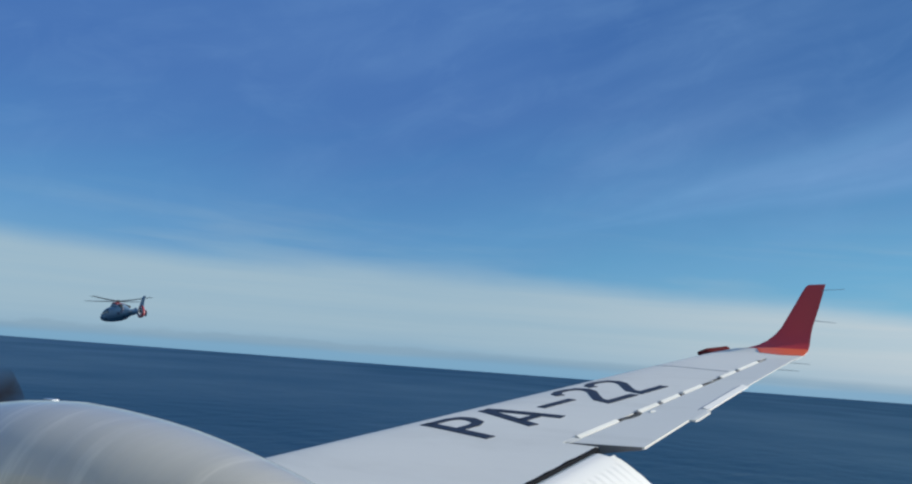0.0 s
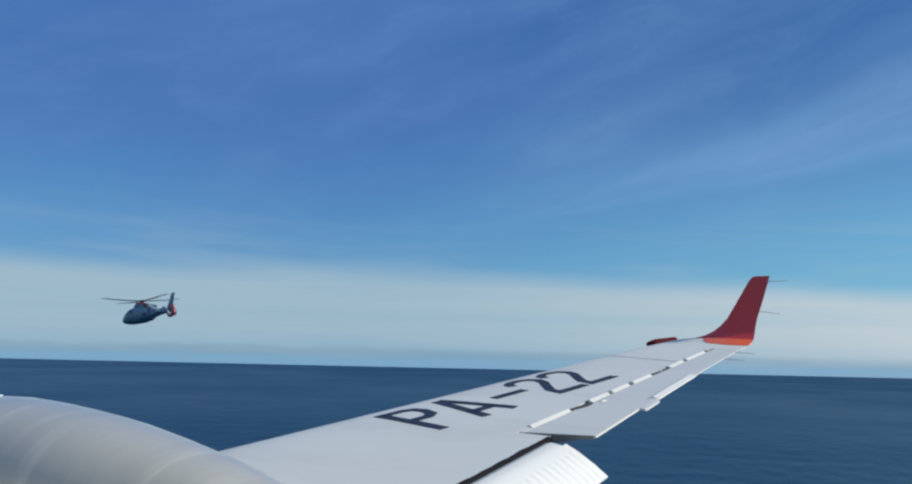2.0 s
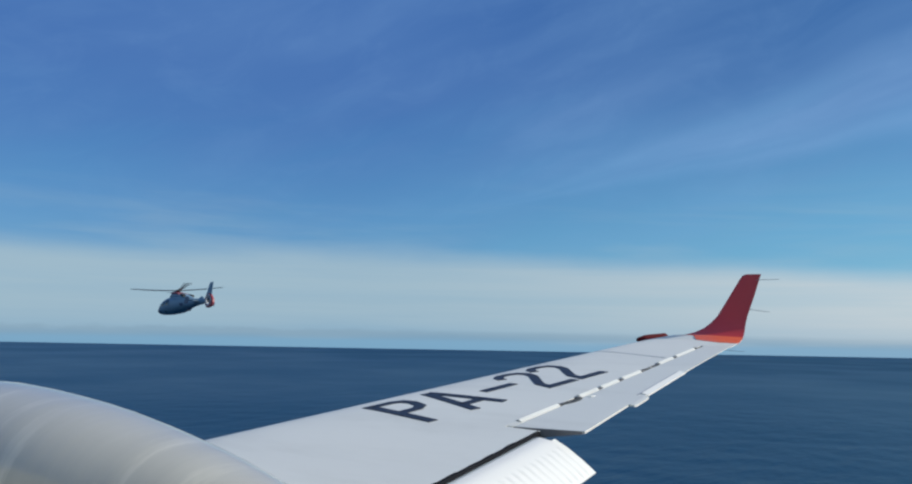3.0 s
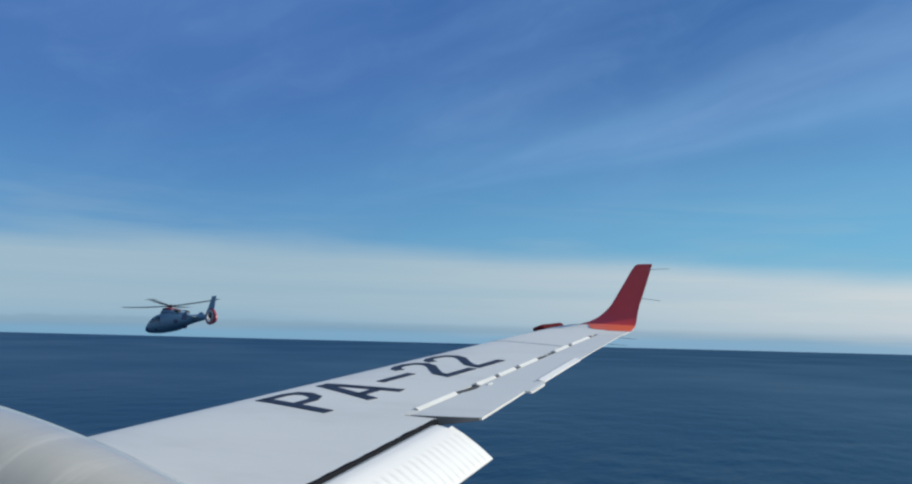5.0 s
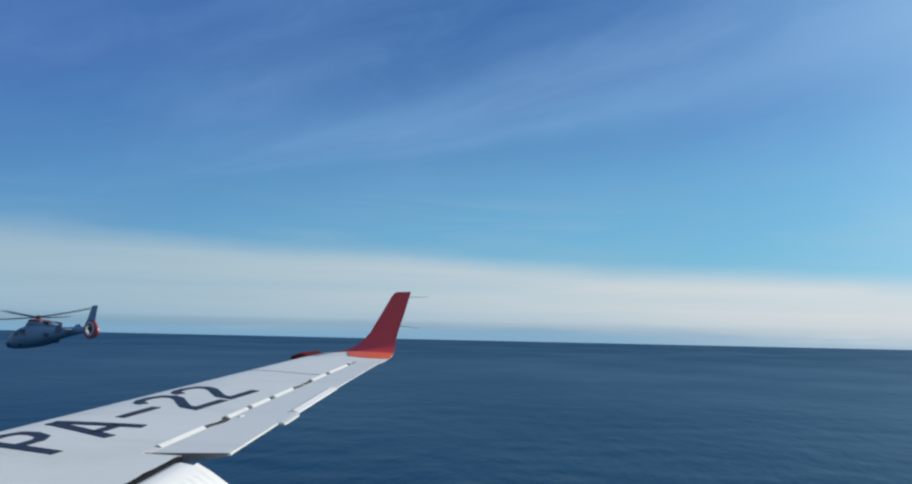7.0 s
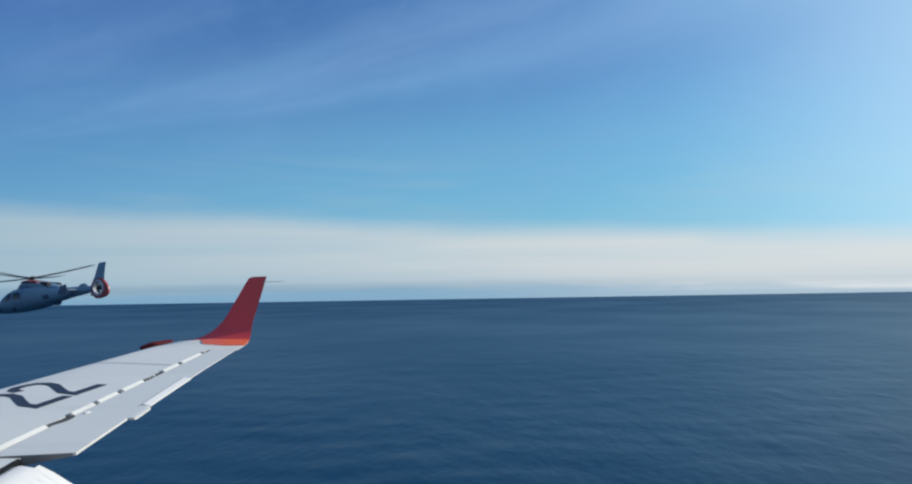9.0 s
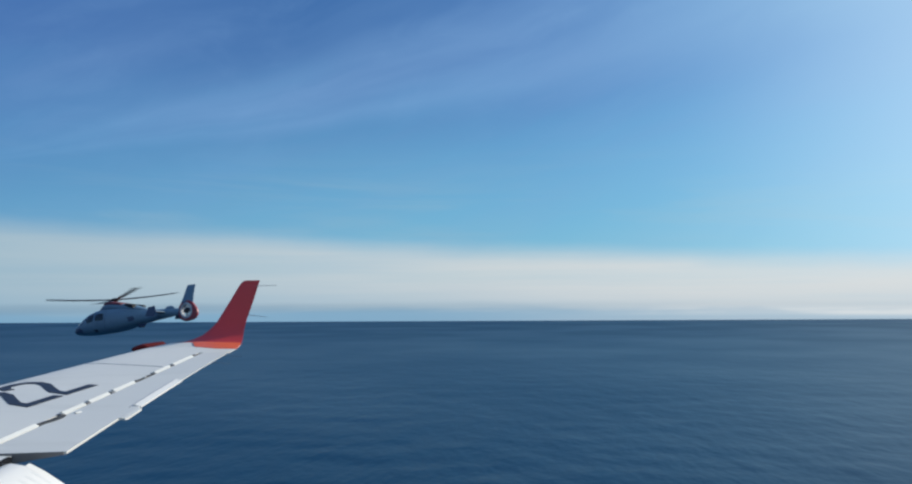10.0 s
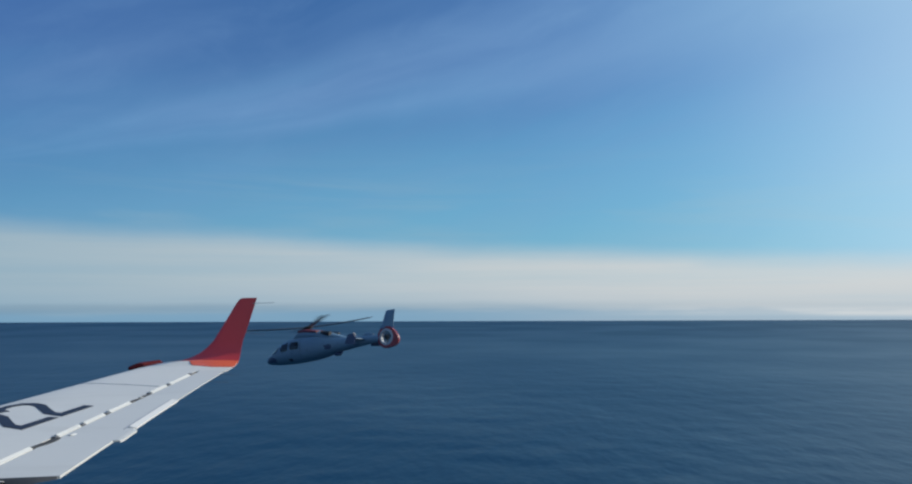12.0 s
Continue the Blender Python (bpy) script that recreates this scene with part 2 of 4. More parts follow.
LAMP_RED = material("dull_red_lamp_fairing", (0.085, 0.010, 0.013), 0.8, vary=0.1, scale=4.0, spec=0.1)
BLACK = material("black_marking_paint", (0.012, 0.014, 0.022), 0.5, vary=0.25, scale=6.0)
DARK_GREY = material("dark_grey_bracket_and_shade", (0.13, 0.13, 0.135), 0.6, vary=0.12, scale=6.0)
POCKET = material("shaded_grey_pocket", (0.07, 0.072, 0.075), 0.8, vary=0.15, scale=8.0, spec=0.1)
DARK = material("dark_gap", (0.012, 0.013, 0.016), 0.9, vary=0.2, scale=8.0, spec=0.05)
SEAM = material("grey_sealant", (0.36, 0.37, 0.40), 0.6, vary=0.15, scale=8.0)
METAL = material("bare_aluminium", (0.62, 0.63, 0.65), 0.32, metal=0.9, vary=0.08, scale=6.0)
BLADE = material("black_propeller_blade", (0.012, 0.012, 0.016), 0.7, vary=0.2, scale=4.0, spec=0.1)
WICK = material("grey_static_wick", (0.22, 0.23, 0.26), 0.6, vary=0.1, scale=9.0)
CABIN = material("cream_cabin_lining", (0.55, 0.52, 0.47), 0.8, vary=0.05, scale=2.0)
HELI_WHITE = material("blue_grey_helicopter_paint", (0.125, 0.205, 0.285), 0.45, vary=0.09, scale=0.7, dirt_or_light=(0.055, 0.09, 0.14), dirt_or_light_amount=0.9, dirt_or_light_scale=0.9)
FAN_WHITE = material("white_fan_duct_paint", (0.34, 0.36, 0.40), 0.5, vary=0.05, scale=1.0)
HELI_RED = material("red_helicopter_paint", (0.26, 0.032, 0.042), 0.42, vary=0.08, scale=1.0)
COWL_RED = material("dull_red_cowling_paint", (0.16, 0.032, 0.042), 0.6, vary=0.1, scale=1.5)
HELI_BLUE = material("dark_blue_helicopter_paint", (0.04, 0.06, 0.12), 0.42, vary=0.1, scale=1.0)
HELI_GLASS = material("dark_helicopter_glazing", (0.012, 0.014, 0.018), 0.08, vary=0.1, scale=1.0)
HELI_BLACK = material("sooty_black_metal", (0.02, 0.02, 0.022), 0.6, vary=0.2, scale=2.0)
ROTOR = material("dark_grey_rotor_blade", (0.045, 0.055, 0.070), 0.5, vary=0.15, scale=0.7)


def sea_material():
    m = bpy.data.materials.new("sea_water")
    m.use_nodes = True
    n = Nodes(m.node_tree)
    co = n.coords("Object")
    mp = n.add("ShaderNodeMapping")
    n.put(mp.inputs[0], co)
    mp.inputs["Rotation"].default_value = (0, 0, radians(28))
    mp.inputs["Scale"].default_value = (1.0, 0.45, 1.0)
    v = mp.outputs[0]
    swell = n.noise(v, 0.028, 3.0, 0.55)
    chop = n.noise(v, 0.09, 5.0, 0.62, 0.3)
    patch = n.noise(co, 0.0022, 3.0, 0.5)
    b = n.add("ShaderNodeBsdfPrincipled")
    n.put(b.inputs["Base Color"], n.mix(n.smooth(patch, 0.3, 0.7), (0.0003, 0.0235, 0.057), (0.0004, 0.0270, 0.064)))
    b.inputs["IOR"].default_value = 1.18
    b.inputs["Specular IOR Level"].default_value = 0.4
    n.put(b.inputs["Roughness"], n.math("MULTIPLY", n.smooth(patch, 0.3, 0.7, 0.30, 0.36), n.smooth(n.split(co)[1], 4600.0, 1200.0, 1.25, 1.0)))
    bp = n.add("ShaderNodeBump")
    # farther out the waves are too fine to tilt the surface by themselves
    n.put(bp.inputs["Strength"], n.smooth(n.split(co)[1], 3600.0, 500.0, 0.12, 1.0))
    bp.inputs["Distance"].default_value = 1.0
    n.put(bp.inputs["Height"], n.math("ADD", n.math("MULTIPLY", swell, 2.2), n.math("MULTIPLY", chop, 0.36)))
    n.put(b.inputs["Normal"], bp.outputs[0])
    out = n.add("ShaderNodeOutputMaterial")
    n.put(out.inputs[0], b.outputs[0])
    return m


SEA = sea_material()


# ------------------------------------------------------------ mesh helpers
def part(name, bm, mat, parent=None, label="", smooth=True, angle=35):
    me = bpy.data.meshes.new(name)
    bmesh.ops.recalc_face_normals(bm, faces=bm.faces[:])
    if smooth:
        for f in bm.faces:
            f.smooth = True
        for e in bm.edges:
            if len(e.link_faces) == 2 and e.calc_face_angle(0) > radians(angle):
                e.smooth = False
    bm.to_mesh(me)
    bm.free()
    me.materials.append(mat)
    ob = new(name, me)
    if parent:
        ob.parent = parent
    if label:
        ob["label"] = label
    return ob


def loft(bm, rings, cap=True):
    """Skin closed rings of equal length, end to end."""
    rows = [[bm.verts.new(p) for p in r] for r in rings]
    k = len(rows[0])
    for a, b in zip(rows, rows[1:]):
        for i in range(k):
            bm.faces.new((a[i], a[(i + 1) % k], b[(i + 1) % k], b[i]))
    if cap:
        bm.faces.new(rows[0][::-1])
        bm.faces.new(rows[-1])
    return bm


def oval(x, yc, zc, hw, hh, k=24, e=2.0):
    """A superellipse across the x axis."""
    out = []
    for i in range(k):
        a = 2 * math.pi * i / k
        c, s = math.cos(a), math.sin(a)
        out.append((x, yc + hw * math.copysign(abs(c) ** (2 / e), c), zc + hh * math.copysign(abs(s) ** (2 / e), s)))
    return out


def box(bm, lo, hi, m=Matrix()):
    vs = [bm.verts.new(m @ Vector((x, y, z))) for x in (lo[0], hi[0]) for y in (lo[1], hi[1]) for z in (lo[2], hi[2])]
    for f in ((0, 1, 3, 2), (4, 6, 7, 5), (0, 4, 5, 1), (2, 3, 7, 6), (0, 2, 6, 4), (1, 5, 7, 3)):
        bm.faces.new([vs[i] for i in f])
    return bm


def rod(bm, a, b, r0, r1, k=8):
    a, b = Vector(a), Vector(b)
    q = (b - a).to_track_quat("Z", "Y")
    rings = []
    for p, r in ((a, r0), (b, r1)):
        rings.append([p + q @ Vector((r * math.cos(2 * math.pi * i / k), r * math.sin(2 * math.pi * i / k), 0)) for i in range(k)])
    return loft(bm, rings)


def lerp(a, b, t):
    return a + (b - a) * t


def curve(table, x):
    """Piecewise linear lookup."""
    if x <= table[0][0]:
        return table[0][1]
    for (x0, y0), (x1, y1) in zip(table, table[1:]):
        if x <= x1:
            return lerp(y0, y1, (x - x0) / (x1 - x0))
    return table[-1][1]


# ------------------------------------------------------------ sea
def axis(fine0, fine1, step, lo, hi, grow=1.18):
    vals = list(np.arange(fine0, fine1 + step, step))
    s = step
    while vals[-1] < hi:
        s *= grow
        vals.append(vals[-1] + s)
    s = step
    while vals[0] > lo:
        s *= grow
        vals.insert(0, vals[0] - s)
    return vals


def build_sea():
    xs = axis(-1900, 1500, 14, -9500, 9500)
    ys = axis(150, 1500, 12, -8500, 8500)
    verts, faces = [], []
    for y in ys:
        for x in xs:
            near = max(0.0, 1 - max(abs(x) / 2600, abs(y) / 2200))
            h = 1.1 * noise.noise(Vector((x / 60, y / 34, 0.3))) + 0.6 * noise.noise(Vector((x / 25, y / 17, 4.0)))
            verts.append((x, y, h * near))
    k = len(xs)
    for j in range(len(ys) - 1):
        for i in range(k - 1):
            faces.append((j * k + i, j * k + i + 1, (j + 1) * k + i + 1, (j + 1) * k + i))
    me = bpy.data.meshes.new("water")
    me.from_pydata(verts, [], faces)
    me.polygons.foreach_set("use_smooth", [True] * len(faces))
    me.materials.append(SEA)
    return tagged(new("water", me), "deep blue open sea with low wind waves", "sea", kind="structure")


sea = build_sea()

# ------------------------------------------------------------ the aircraft's right wing
DIHEDRAL = math.tan(radians(6))
UPPER = [(0, -0.022), (0.006, -0.004), (0.02, 0.007), (0.06, 0.016), (0.12, 0.020), (0.2, 0.021), (0.32, 0.019), (0.45, 0.016),
         (0.6, 0.012), (0.8, 0.006), (1, 0.0)]
LOWER = [(0, -0.022), (0.01, -0.048), (0.04, -0.066), (0.1, -0.085), (0.25, -0.10), (0.45, -0.088), (0.65, -0.055), (0.85, -0.022), (1, -0.006)]


def lead(y):
    return -0.535 + (y - 3.3) * 0.0965


def trail(y):
    hollow = 0.026 * math.sin(math.pi * (y - 4.4) / 4.2) if 4.4 < y < 8.6 else 0.0
    return 1.272 - (y - 4.39) * 0.113 - hollow


def wing_z(y):
    return (y - 2.6) * DIHEDRAL


def top_z(x, y):
    c = trail(y) - lead(y)
    return wing_z(y) + c * curve(UPPER, (x - lead(y)) / c)


def low_z(x, y):
    c = trail(y) - lead(y)
    return wing_z(y) + c * curve(LOWER, (x - lead(y)) / c)


def hinge(y):
    return 0.80 - (y - 4.5) * 0.058


def aileron_trail(y):
    """Trailing edge of the aileron: cut a little shorter inboard of the tab's horn."""
    return trail(y) - (0.016 if y < 5.17 else 0.0)


def up(x, y):
    """The aileron stands a little above neutral."""
    return max(0.0, x - hinge(y) - 0.03) * 0.048


def cove(y):
    return 1.13 - (y - 3.27) * 0.105


def section(y, x0, x1, m=13, round_front=False):
    """Closed ring of the wing's profile between two chord places."""
    s = [x0 + (x1 - x0) * (i / m) ** 1.7 for i in range(m + 1)]
    up = [(x, y, top_z(x, y)) for x in s]
    lo = [(x, y, low_z(x, y)) for x in s]
    if round_front:
        up[0] = (x0 + 0.012, y, top_z(x0, y) - 0.006)
        lo[0] = (x0 + 0.012, y, low_z(x0, y) + 0.006)
    return up[::-1] + lo[1 if not round_front else 0:]


def spans(a, b, k):
    return [a + (b - a) * i / k for i in range(k + 1)]


def build_wing(ac):
    bm = bmesh.new()
    loft(bm, [section(y, lead(y), cove(y)) for y in spans(0.72, 4.42, 14)])
    loft(bm, [section(y, lead(y), hinge(y)) for y in spans(4.42, 7.93, 14)])
    loft(bm, [section(y, lead(y), trail(y) - 0.002) for y in spans(7.93, 8.2, 2)])
    wing = part("wing", bm, WHITE, ac, "white painted wing with dark painted marking")

    # dark sheets paint the shade inside the aileron gap and the flap cove
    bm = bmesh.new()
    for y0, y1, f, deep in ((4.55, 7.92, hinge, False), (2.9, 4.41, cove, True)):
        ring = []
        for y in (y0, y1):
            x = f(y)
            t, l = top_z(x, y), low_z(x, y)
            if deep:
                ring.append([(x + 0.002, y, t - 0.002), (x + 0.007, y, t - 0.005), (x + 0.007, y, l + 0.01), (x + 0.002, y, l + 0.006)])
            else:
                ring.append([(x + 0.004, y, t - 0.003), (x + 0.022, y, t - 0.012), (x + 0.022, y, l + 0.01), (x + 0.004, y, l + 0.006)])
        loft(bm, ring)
    part("gap_shade", bm, DARK, wing, "dark sheets for the shade in the gaps")

    # aileron, held a little up, with its tab and horn
    def raised(ring):
        return [(x, y, z + up(x, y)) for x, y, z in ring]

    bm = bmesh.new()
    loft(bm, [raised(section(y, hinge(y) + 0.024, aileron_trail(y), 7, True)) for y in spans(4.44, 5.165, 4) + spans(5.17, 7.92, 10)])
    aileron = part("aileron", bm, WHITE, wing)
    bm = bmesh.new()
    rings = []
    for y in (5.175, 5.20, 5.44, 5.465):
        inset = 0.010 if y in (5.175, 5.465) else 0.0
        x0, x1 = trail(y) - 0.022, trail(y) + 0.028 - inset
        z0, z1 = top_z(x0, y) + up(x0, y), wing_z(y) + up(trail(y), y)
        rings.append([(x0, y, z0 - 0.002), (lerp(x0, x1, 0.35), y, lerp(z0, z1, 0.35) + 0.003 - inset * 0.3), (x1, y, z1 - 0.004), (x1, y, z1 - 0.014), (x0, y, z0 - 0.012)])
    loft(bm, rings)
    part("tab_horn", bm, WHITE, aileron)
    # the tab leans down against the aileron and so catches more sun, also put into its lighter white
    bm = bmesh.new()
    rings = []
    for y in spans(5.50, 6.42, 6):
        x0, x1 = trail(y) - 0.046, trail(y) + 0.006
        z0 = top_z(x0, y) + up(x0, y)
        z1 = wing_z(y) + up(trail(y), y) - 0.004
        rings.append([(x0, y, z0 + 0.003), (x0 + 0.010, y, z0 + 0.009), (x1, y, z1 + 0.003), (x1, y, z1 - 0.006), (x0, y, z0 - 0.006)])
    loft(bm, rings)
    tab = part("trim_tab", bm, FLAP_WHITE, aileron, "white trim tab, coloured lighter for the sun on it")
    bm = bmesh.new()
    rings = []
    for y in spans(5.47, 6.43, 6):
        x = trail(y) - 0.052
        z = top_z(x, y) + up(x, y)
        rings.append([(x - 0.005, y, z - 0.003), (x - 0.005, y, z + 0.002), (x + 0.005, y, z + 0.002), (x + 0.005, y, z - 0.003)])
    loft(bm, rings)
    part("tab_gap", bm, SEAM, tab, "grey gap before the tab")
    # dark grey sheet on the aileron's inboard end paints in its shade
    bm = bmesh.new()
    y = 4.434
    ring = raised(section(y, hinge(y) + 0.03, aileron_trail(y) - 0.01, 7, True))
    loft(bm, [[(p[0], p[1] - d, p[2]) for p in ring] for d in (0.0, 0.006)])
    part("end_shade", bm, DARK_GREY, aileron, "dark grey sheet for the aileron end's shade")

    bm = bmesh.new()
    loft(bm, [[(hinge(y) + dx, y, top_z(hinge(y), y) + dz) for dx, dz in ((0.001, -0.001), (0.030, -0.002), (0.030, -0.03), (0.001, -0.03))] for y in (4.445, 4.55)])
    part("gap_cover", bm, WHITE, wing)

    # raised lips of the gap seal, broken at the hinges
    for y0, y1 in ((4.56, 5.04), (5.335, 5.62), (5.68, 5.97), (6.05, 6.40), (6.80, 7.13), (7.21, 7.70)):
        bm = bmesh.new()
        rings = []
        for y in (y0, y1):
            x = hinge(y)
            z = top_z(x, y)
            rings.append([(x - 0.012, y, z + 0.001), (x - 0.004, y, z + 0.009), (x + 0.004, y, z + 0.010), (x + 0.024, y, z - 0.001), (x + 0.024, y, z - 0.010), (x - 0.011, y, z - 0.006)])
        loft(bm, rings)
        part("hinge_fairing", bm, WHITE, wing, "bright white hinge fairing")
    for y, half in ((5.31, 0.016), (5.65, 0.020), (6.01, 0.022), (6.43, 0.016), (6.77, 0.016), (7.17, 0.022), (7.78, 0.060)):
        bm = bmesh.new()
        x = hinge(y)
        box(bm, (x - 0.004, y - half, top_z(x, y) - 0.012), (x + 0.026, y + half, top_z(x, y) + 0.004))
        bmesh.ops.bevel(bm, geom=bm.edges[:], offset=0.003, segments=1)
        part("hinge_bracket", bm, DARK_GREY, wing, "dark hinge bracket")

    # pockets over two hinge arms: raised dark patches paint their shade, narrowing outboard, with a white rim behind
    for y0, y1, deep in ((5.045, 5.30, 0.052), (6.46, 6.58, 0.030), (6.63, 6.75, 0.030)):
        bm = bmesh.new()
        rings = []
        for i in range(9):
            t = i / 8
            y = lerp(y0, y1, t)
            w = max(0.004, deep * math.sin(math.pi * (0.12 + 0.80 * t)) ** 0.7)
            x0 = hinge(y) - 0.004 + 0.035 * t * deep / 0.052
            rings.append([(x, y, top_z(x, y) + up(x, y) + dz) for x, dz in ((x0, -0.010), (x0, 0.003), (x0 + w, 0.003), (x0 + w, -0.010))])
        loft(bm, rings)
        part("hinge_pocket_shade", bm, POCKET, wing, "dark patch for the shade of a hinge pocket")
    for y, dx, half in ((5.37, 0.085, 0.035), (6.605, 0.008, 0.014)):
        bm = bmesh.new()
        x = hinge(y) + dx
        loft(bm, [[(x + 0.016 * r * math.cos(q), y + d, top_z(x, y) + up(x, y) + 0.007 * r * math.sin(q)) for q in [math.pi * 2 * k / 8 for k in range(8)]]
                  for d, r in ((-half, 0.3), (-half * 0.6, 0.9), (half * 0.4, 1.0), (half, 0.4))])
        part("hinge_arm_cap", bm, WHITE, wing, "white cap of a hinge arm")

    # perished black seal along the edge over the flap, its front edge uneven
    bm = bmesh.new()
    rings = []
    for y in spans(2.95, 4.40, 70):
        x = cove(y)
        w = 0.006 + 0.010 * max(0.0, noise.noise(Vector((y * 9, 1.7, 0))) + 0.25) + 0.004 * noise.noise(Vector((y * 31, 5.0, 0)))
        rings.append([(x - w, y, top_z(x - w, y) - 0.002), (x - w, y, top_z(x - w, y) + 0.0025), (x + 0.006, y, top_z(x, y) + 0.0015), (x + 0.006, y, top_z(x, y) - 0.012)])
    loft(bm, rings)
    part("edge_seal", bm, DARK, wing, "perished black rubber edge seal")

    # chordwise seam and leading edge joint
    bm = bmesh.new()
    rings = []
    for i in range(9):
        x = lerp(lead(7.3) + 0.06, hinge(7.1) - 0.03, i / 8)
        y = lerp(7.30, 7.10, i / 8)
        z = top_z(x, y)
        rings.append([(x, y - 0.007, z - 0.003), (x, y - 0.007, z + 0.0025), (x, y + 0.007, z + 0.0025), (x, y + 0.007, z - 0.003)])
    loft(bm, rings)
    part("skin_seam", bm, SEAM, wing, "grey sealed skin seam")
    return wing


def build_flap(ac):
    """Slotted flap, let down by about twenty degrees, with stiffening beads."""
    # offsets from the cove's edge and the wing's chord plane
    prof = [(-0.03, -0.07), (-0.02, -0.030), (0.006, -0.009), (0.04, -0.004), (0.10, -0.015), (0.17, -0.050), (0.25, -0.100), (0.322, -0.153),
            (0.318, -0.160), (0.2, -0.13), (0.08, -0.10), (0.0, -0.09)]

    def at(u, w, y):
        return (cove(y) + u, y, wing_z(y) + w)

    bm = bmesh.new()
    loft(bm, [[at(u, w, y) for u, w in prof] for y in spans(2.95, 4.34, 10)])
    loft(bm, [[at(u, w, y) for u, w in prof[4:10]] for y in (4.341, 4.37, 4.385)])
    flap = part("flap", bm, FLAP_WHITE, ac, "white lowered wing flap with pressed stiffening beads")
    rings = []
    for u, r in ((0.130, -0.003), (0.165, 0.006), (0.300, 0.008), (0.317, 0.002)):
        w = curve(prof[3:8], u)
        rings.append([at(u + dr * 0.5, w + dr * 0.85, dy) for dy, dr in ((-0.025, -0.003), (-0.019, r * 0.15), (-0.011, r * 0.75), (0, r), (0.011, r * 0.75), (0.019, r * 0.15), (0.025, -0.003))])
    base = None
    for i in range(20):
        y = 4.325 - i * 0.062
        if base is None:
            bm = bmesh.new()
            loft(bm, [[(p[0] - (cove(0)), p[1], p[2] - wing_z(0)) for p in r] for r in rings])
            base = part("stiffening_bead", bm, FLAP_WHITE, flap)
            ob = base
        else:
            ob = new("stiffening_bead", base.data)
            ob.parent = flap
        ob.location = (cove(y), y, wing_z(y))
    return flap


def build_winglet(ac):
    """Tip that bends up into the winglet."""
    prof = [(0, 0), (0.03, 0.035), (0.12, 0.055), (0.35, 0.06), (0.7, 0.03), (1, 0.003), (1, -0.003), (0.7, -0.02), (0.35, -0.04), (0.12, -0.04), (0.03, -0.025)]
    # (y, z, leading x, trailing x, lean of the section in degrees)
    tz = wing_z(8.2)
    rows = [(8.20, tz, lead(8.2), trail(8.2), 6), (8.31, tz + 0.012, -0.05, 0.820, 7), (8.40, tz + 0.027, 0.085, 0.810, 13),
            (8.475, tz + 0.050, 0.225, 0.800, 22), (8.535, tz + 0.084, 0.325, 0.792, 36), (8.58, tz + 0.128, 0.402, 0.786, 52),
            (8.610, tz + 0.180, 0.462, 0.786, 66), (8.627, tz + 0.245, 0.520, 0.797, 78)]
    top = [(8.645, 1.02, 0.632, 0.858, 84), (8.655, 1.17, 0.722, 0.903, 84), (8.658, 1.205, 0.748, 0.914, 84), (8.659, 1.218, 0.775, 0.915, 84)]

    def rings(table):
        out = []
        for y, z, x0, x1, lean in table:
            c, a = x1 - x0, radians(lean)
            th = 0.85 if lean < 20 else 0.6
            if lean < 9:
                r = []
                for u, w in prof:
                    zz = c * (curve(UPPER, u) if w >= 0 else curve(LOWER, u))
                    r.append((x0 + u * c, y, z + zz))
                out.append(r)
            else:
                out.append([(x0 + u * c, y - w * c * th * math.sin(a), z + w * c * th * math.cos(a)) for u, w in prof])
        return out

    bm = bmesh.new()
    loft(bm, rings(rows[:3]))
    part("tip_skin", bm, WHITE, ac, "white painted wing tip skin")
    # the tip's paint and the winglet's red glow, both painted over the rear of the white skin
    bm = bmesh.new()
    over = []
    for r, u0 in zip(rings(rows[:3]), (0.80, 0.55, 0.40)):
        skin = []
        for k in range(7):
            u = lerp(u0, 1.0, k / 6)
            j = max(i for i in range(5) if prof[i][0] <= u)
            skin.append(Vector(r[j]).lerp(Vector(r[j + 1]), (u - prof[j][0]) / (prof[j + 1][0] - prof[j][0])))
        over.append([p + Vector((0, 0, 0.003)) for p in skin] + [p - Vector((0, 0, 0.004)) for p in skin[::-1]])
    loft(bm, over)
    part("tip_paint_and_glow", bm, ORANGE, ac, "orange-red tip paint and winglet glow at the rear of the tip")
    bm = bmesh.new()
    loft(bm, rings(rows[2:4]))
    part("wing_tip", bm, ORANGE, ac, "orange-red painted wing tip with sunlight in its colour")
    bm = bmesh.new()
    loft(bm, rings(rows[3:] + top))
    winglet = part("winglet", bm, RED, ac, "dark red painted swept winglet")
    for (x0, z0), (x1, z1) in (((0.890, 1.165), (1.08, 1.166)), ((0.825, 0.895), (0.99, 0.87))):
        bm = bmesh.new()
        rod(bm, (x0 - 0.015, 8.65, z0), (x1, 8.655, z1), 0.003, 0.0018, 6)
        part("static_wick", bm, WICK, winglet, "thin grey static wick")
    for y in (7.35, 7.75):
        bm = bmesh.new()
        rod(bm, (trail(y) - 0.01, y, wing_z(y)), (trail(y) + 0.15, y, wing_z(y) - 0.01), 0.0025, 0.0015, 6)
        part("static_wick", bm, WICK, ac, "thin grey static wick")

    # long red lamp fairing on the leading edge of the tip
    bm = bmesh.new()
    ring_list = []
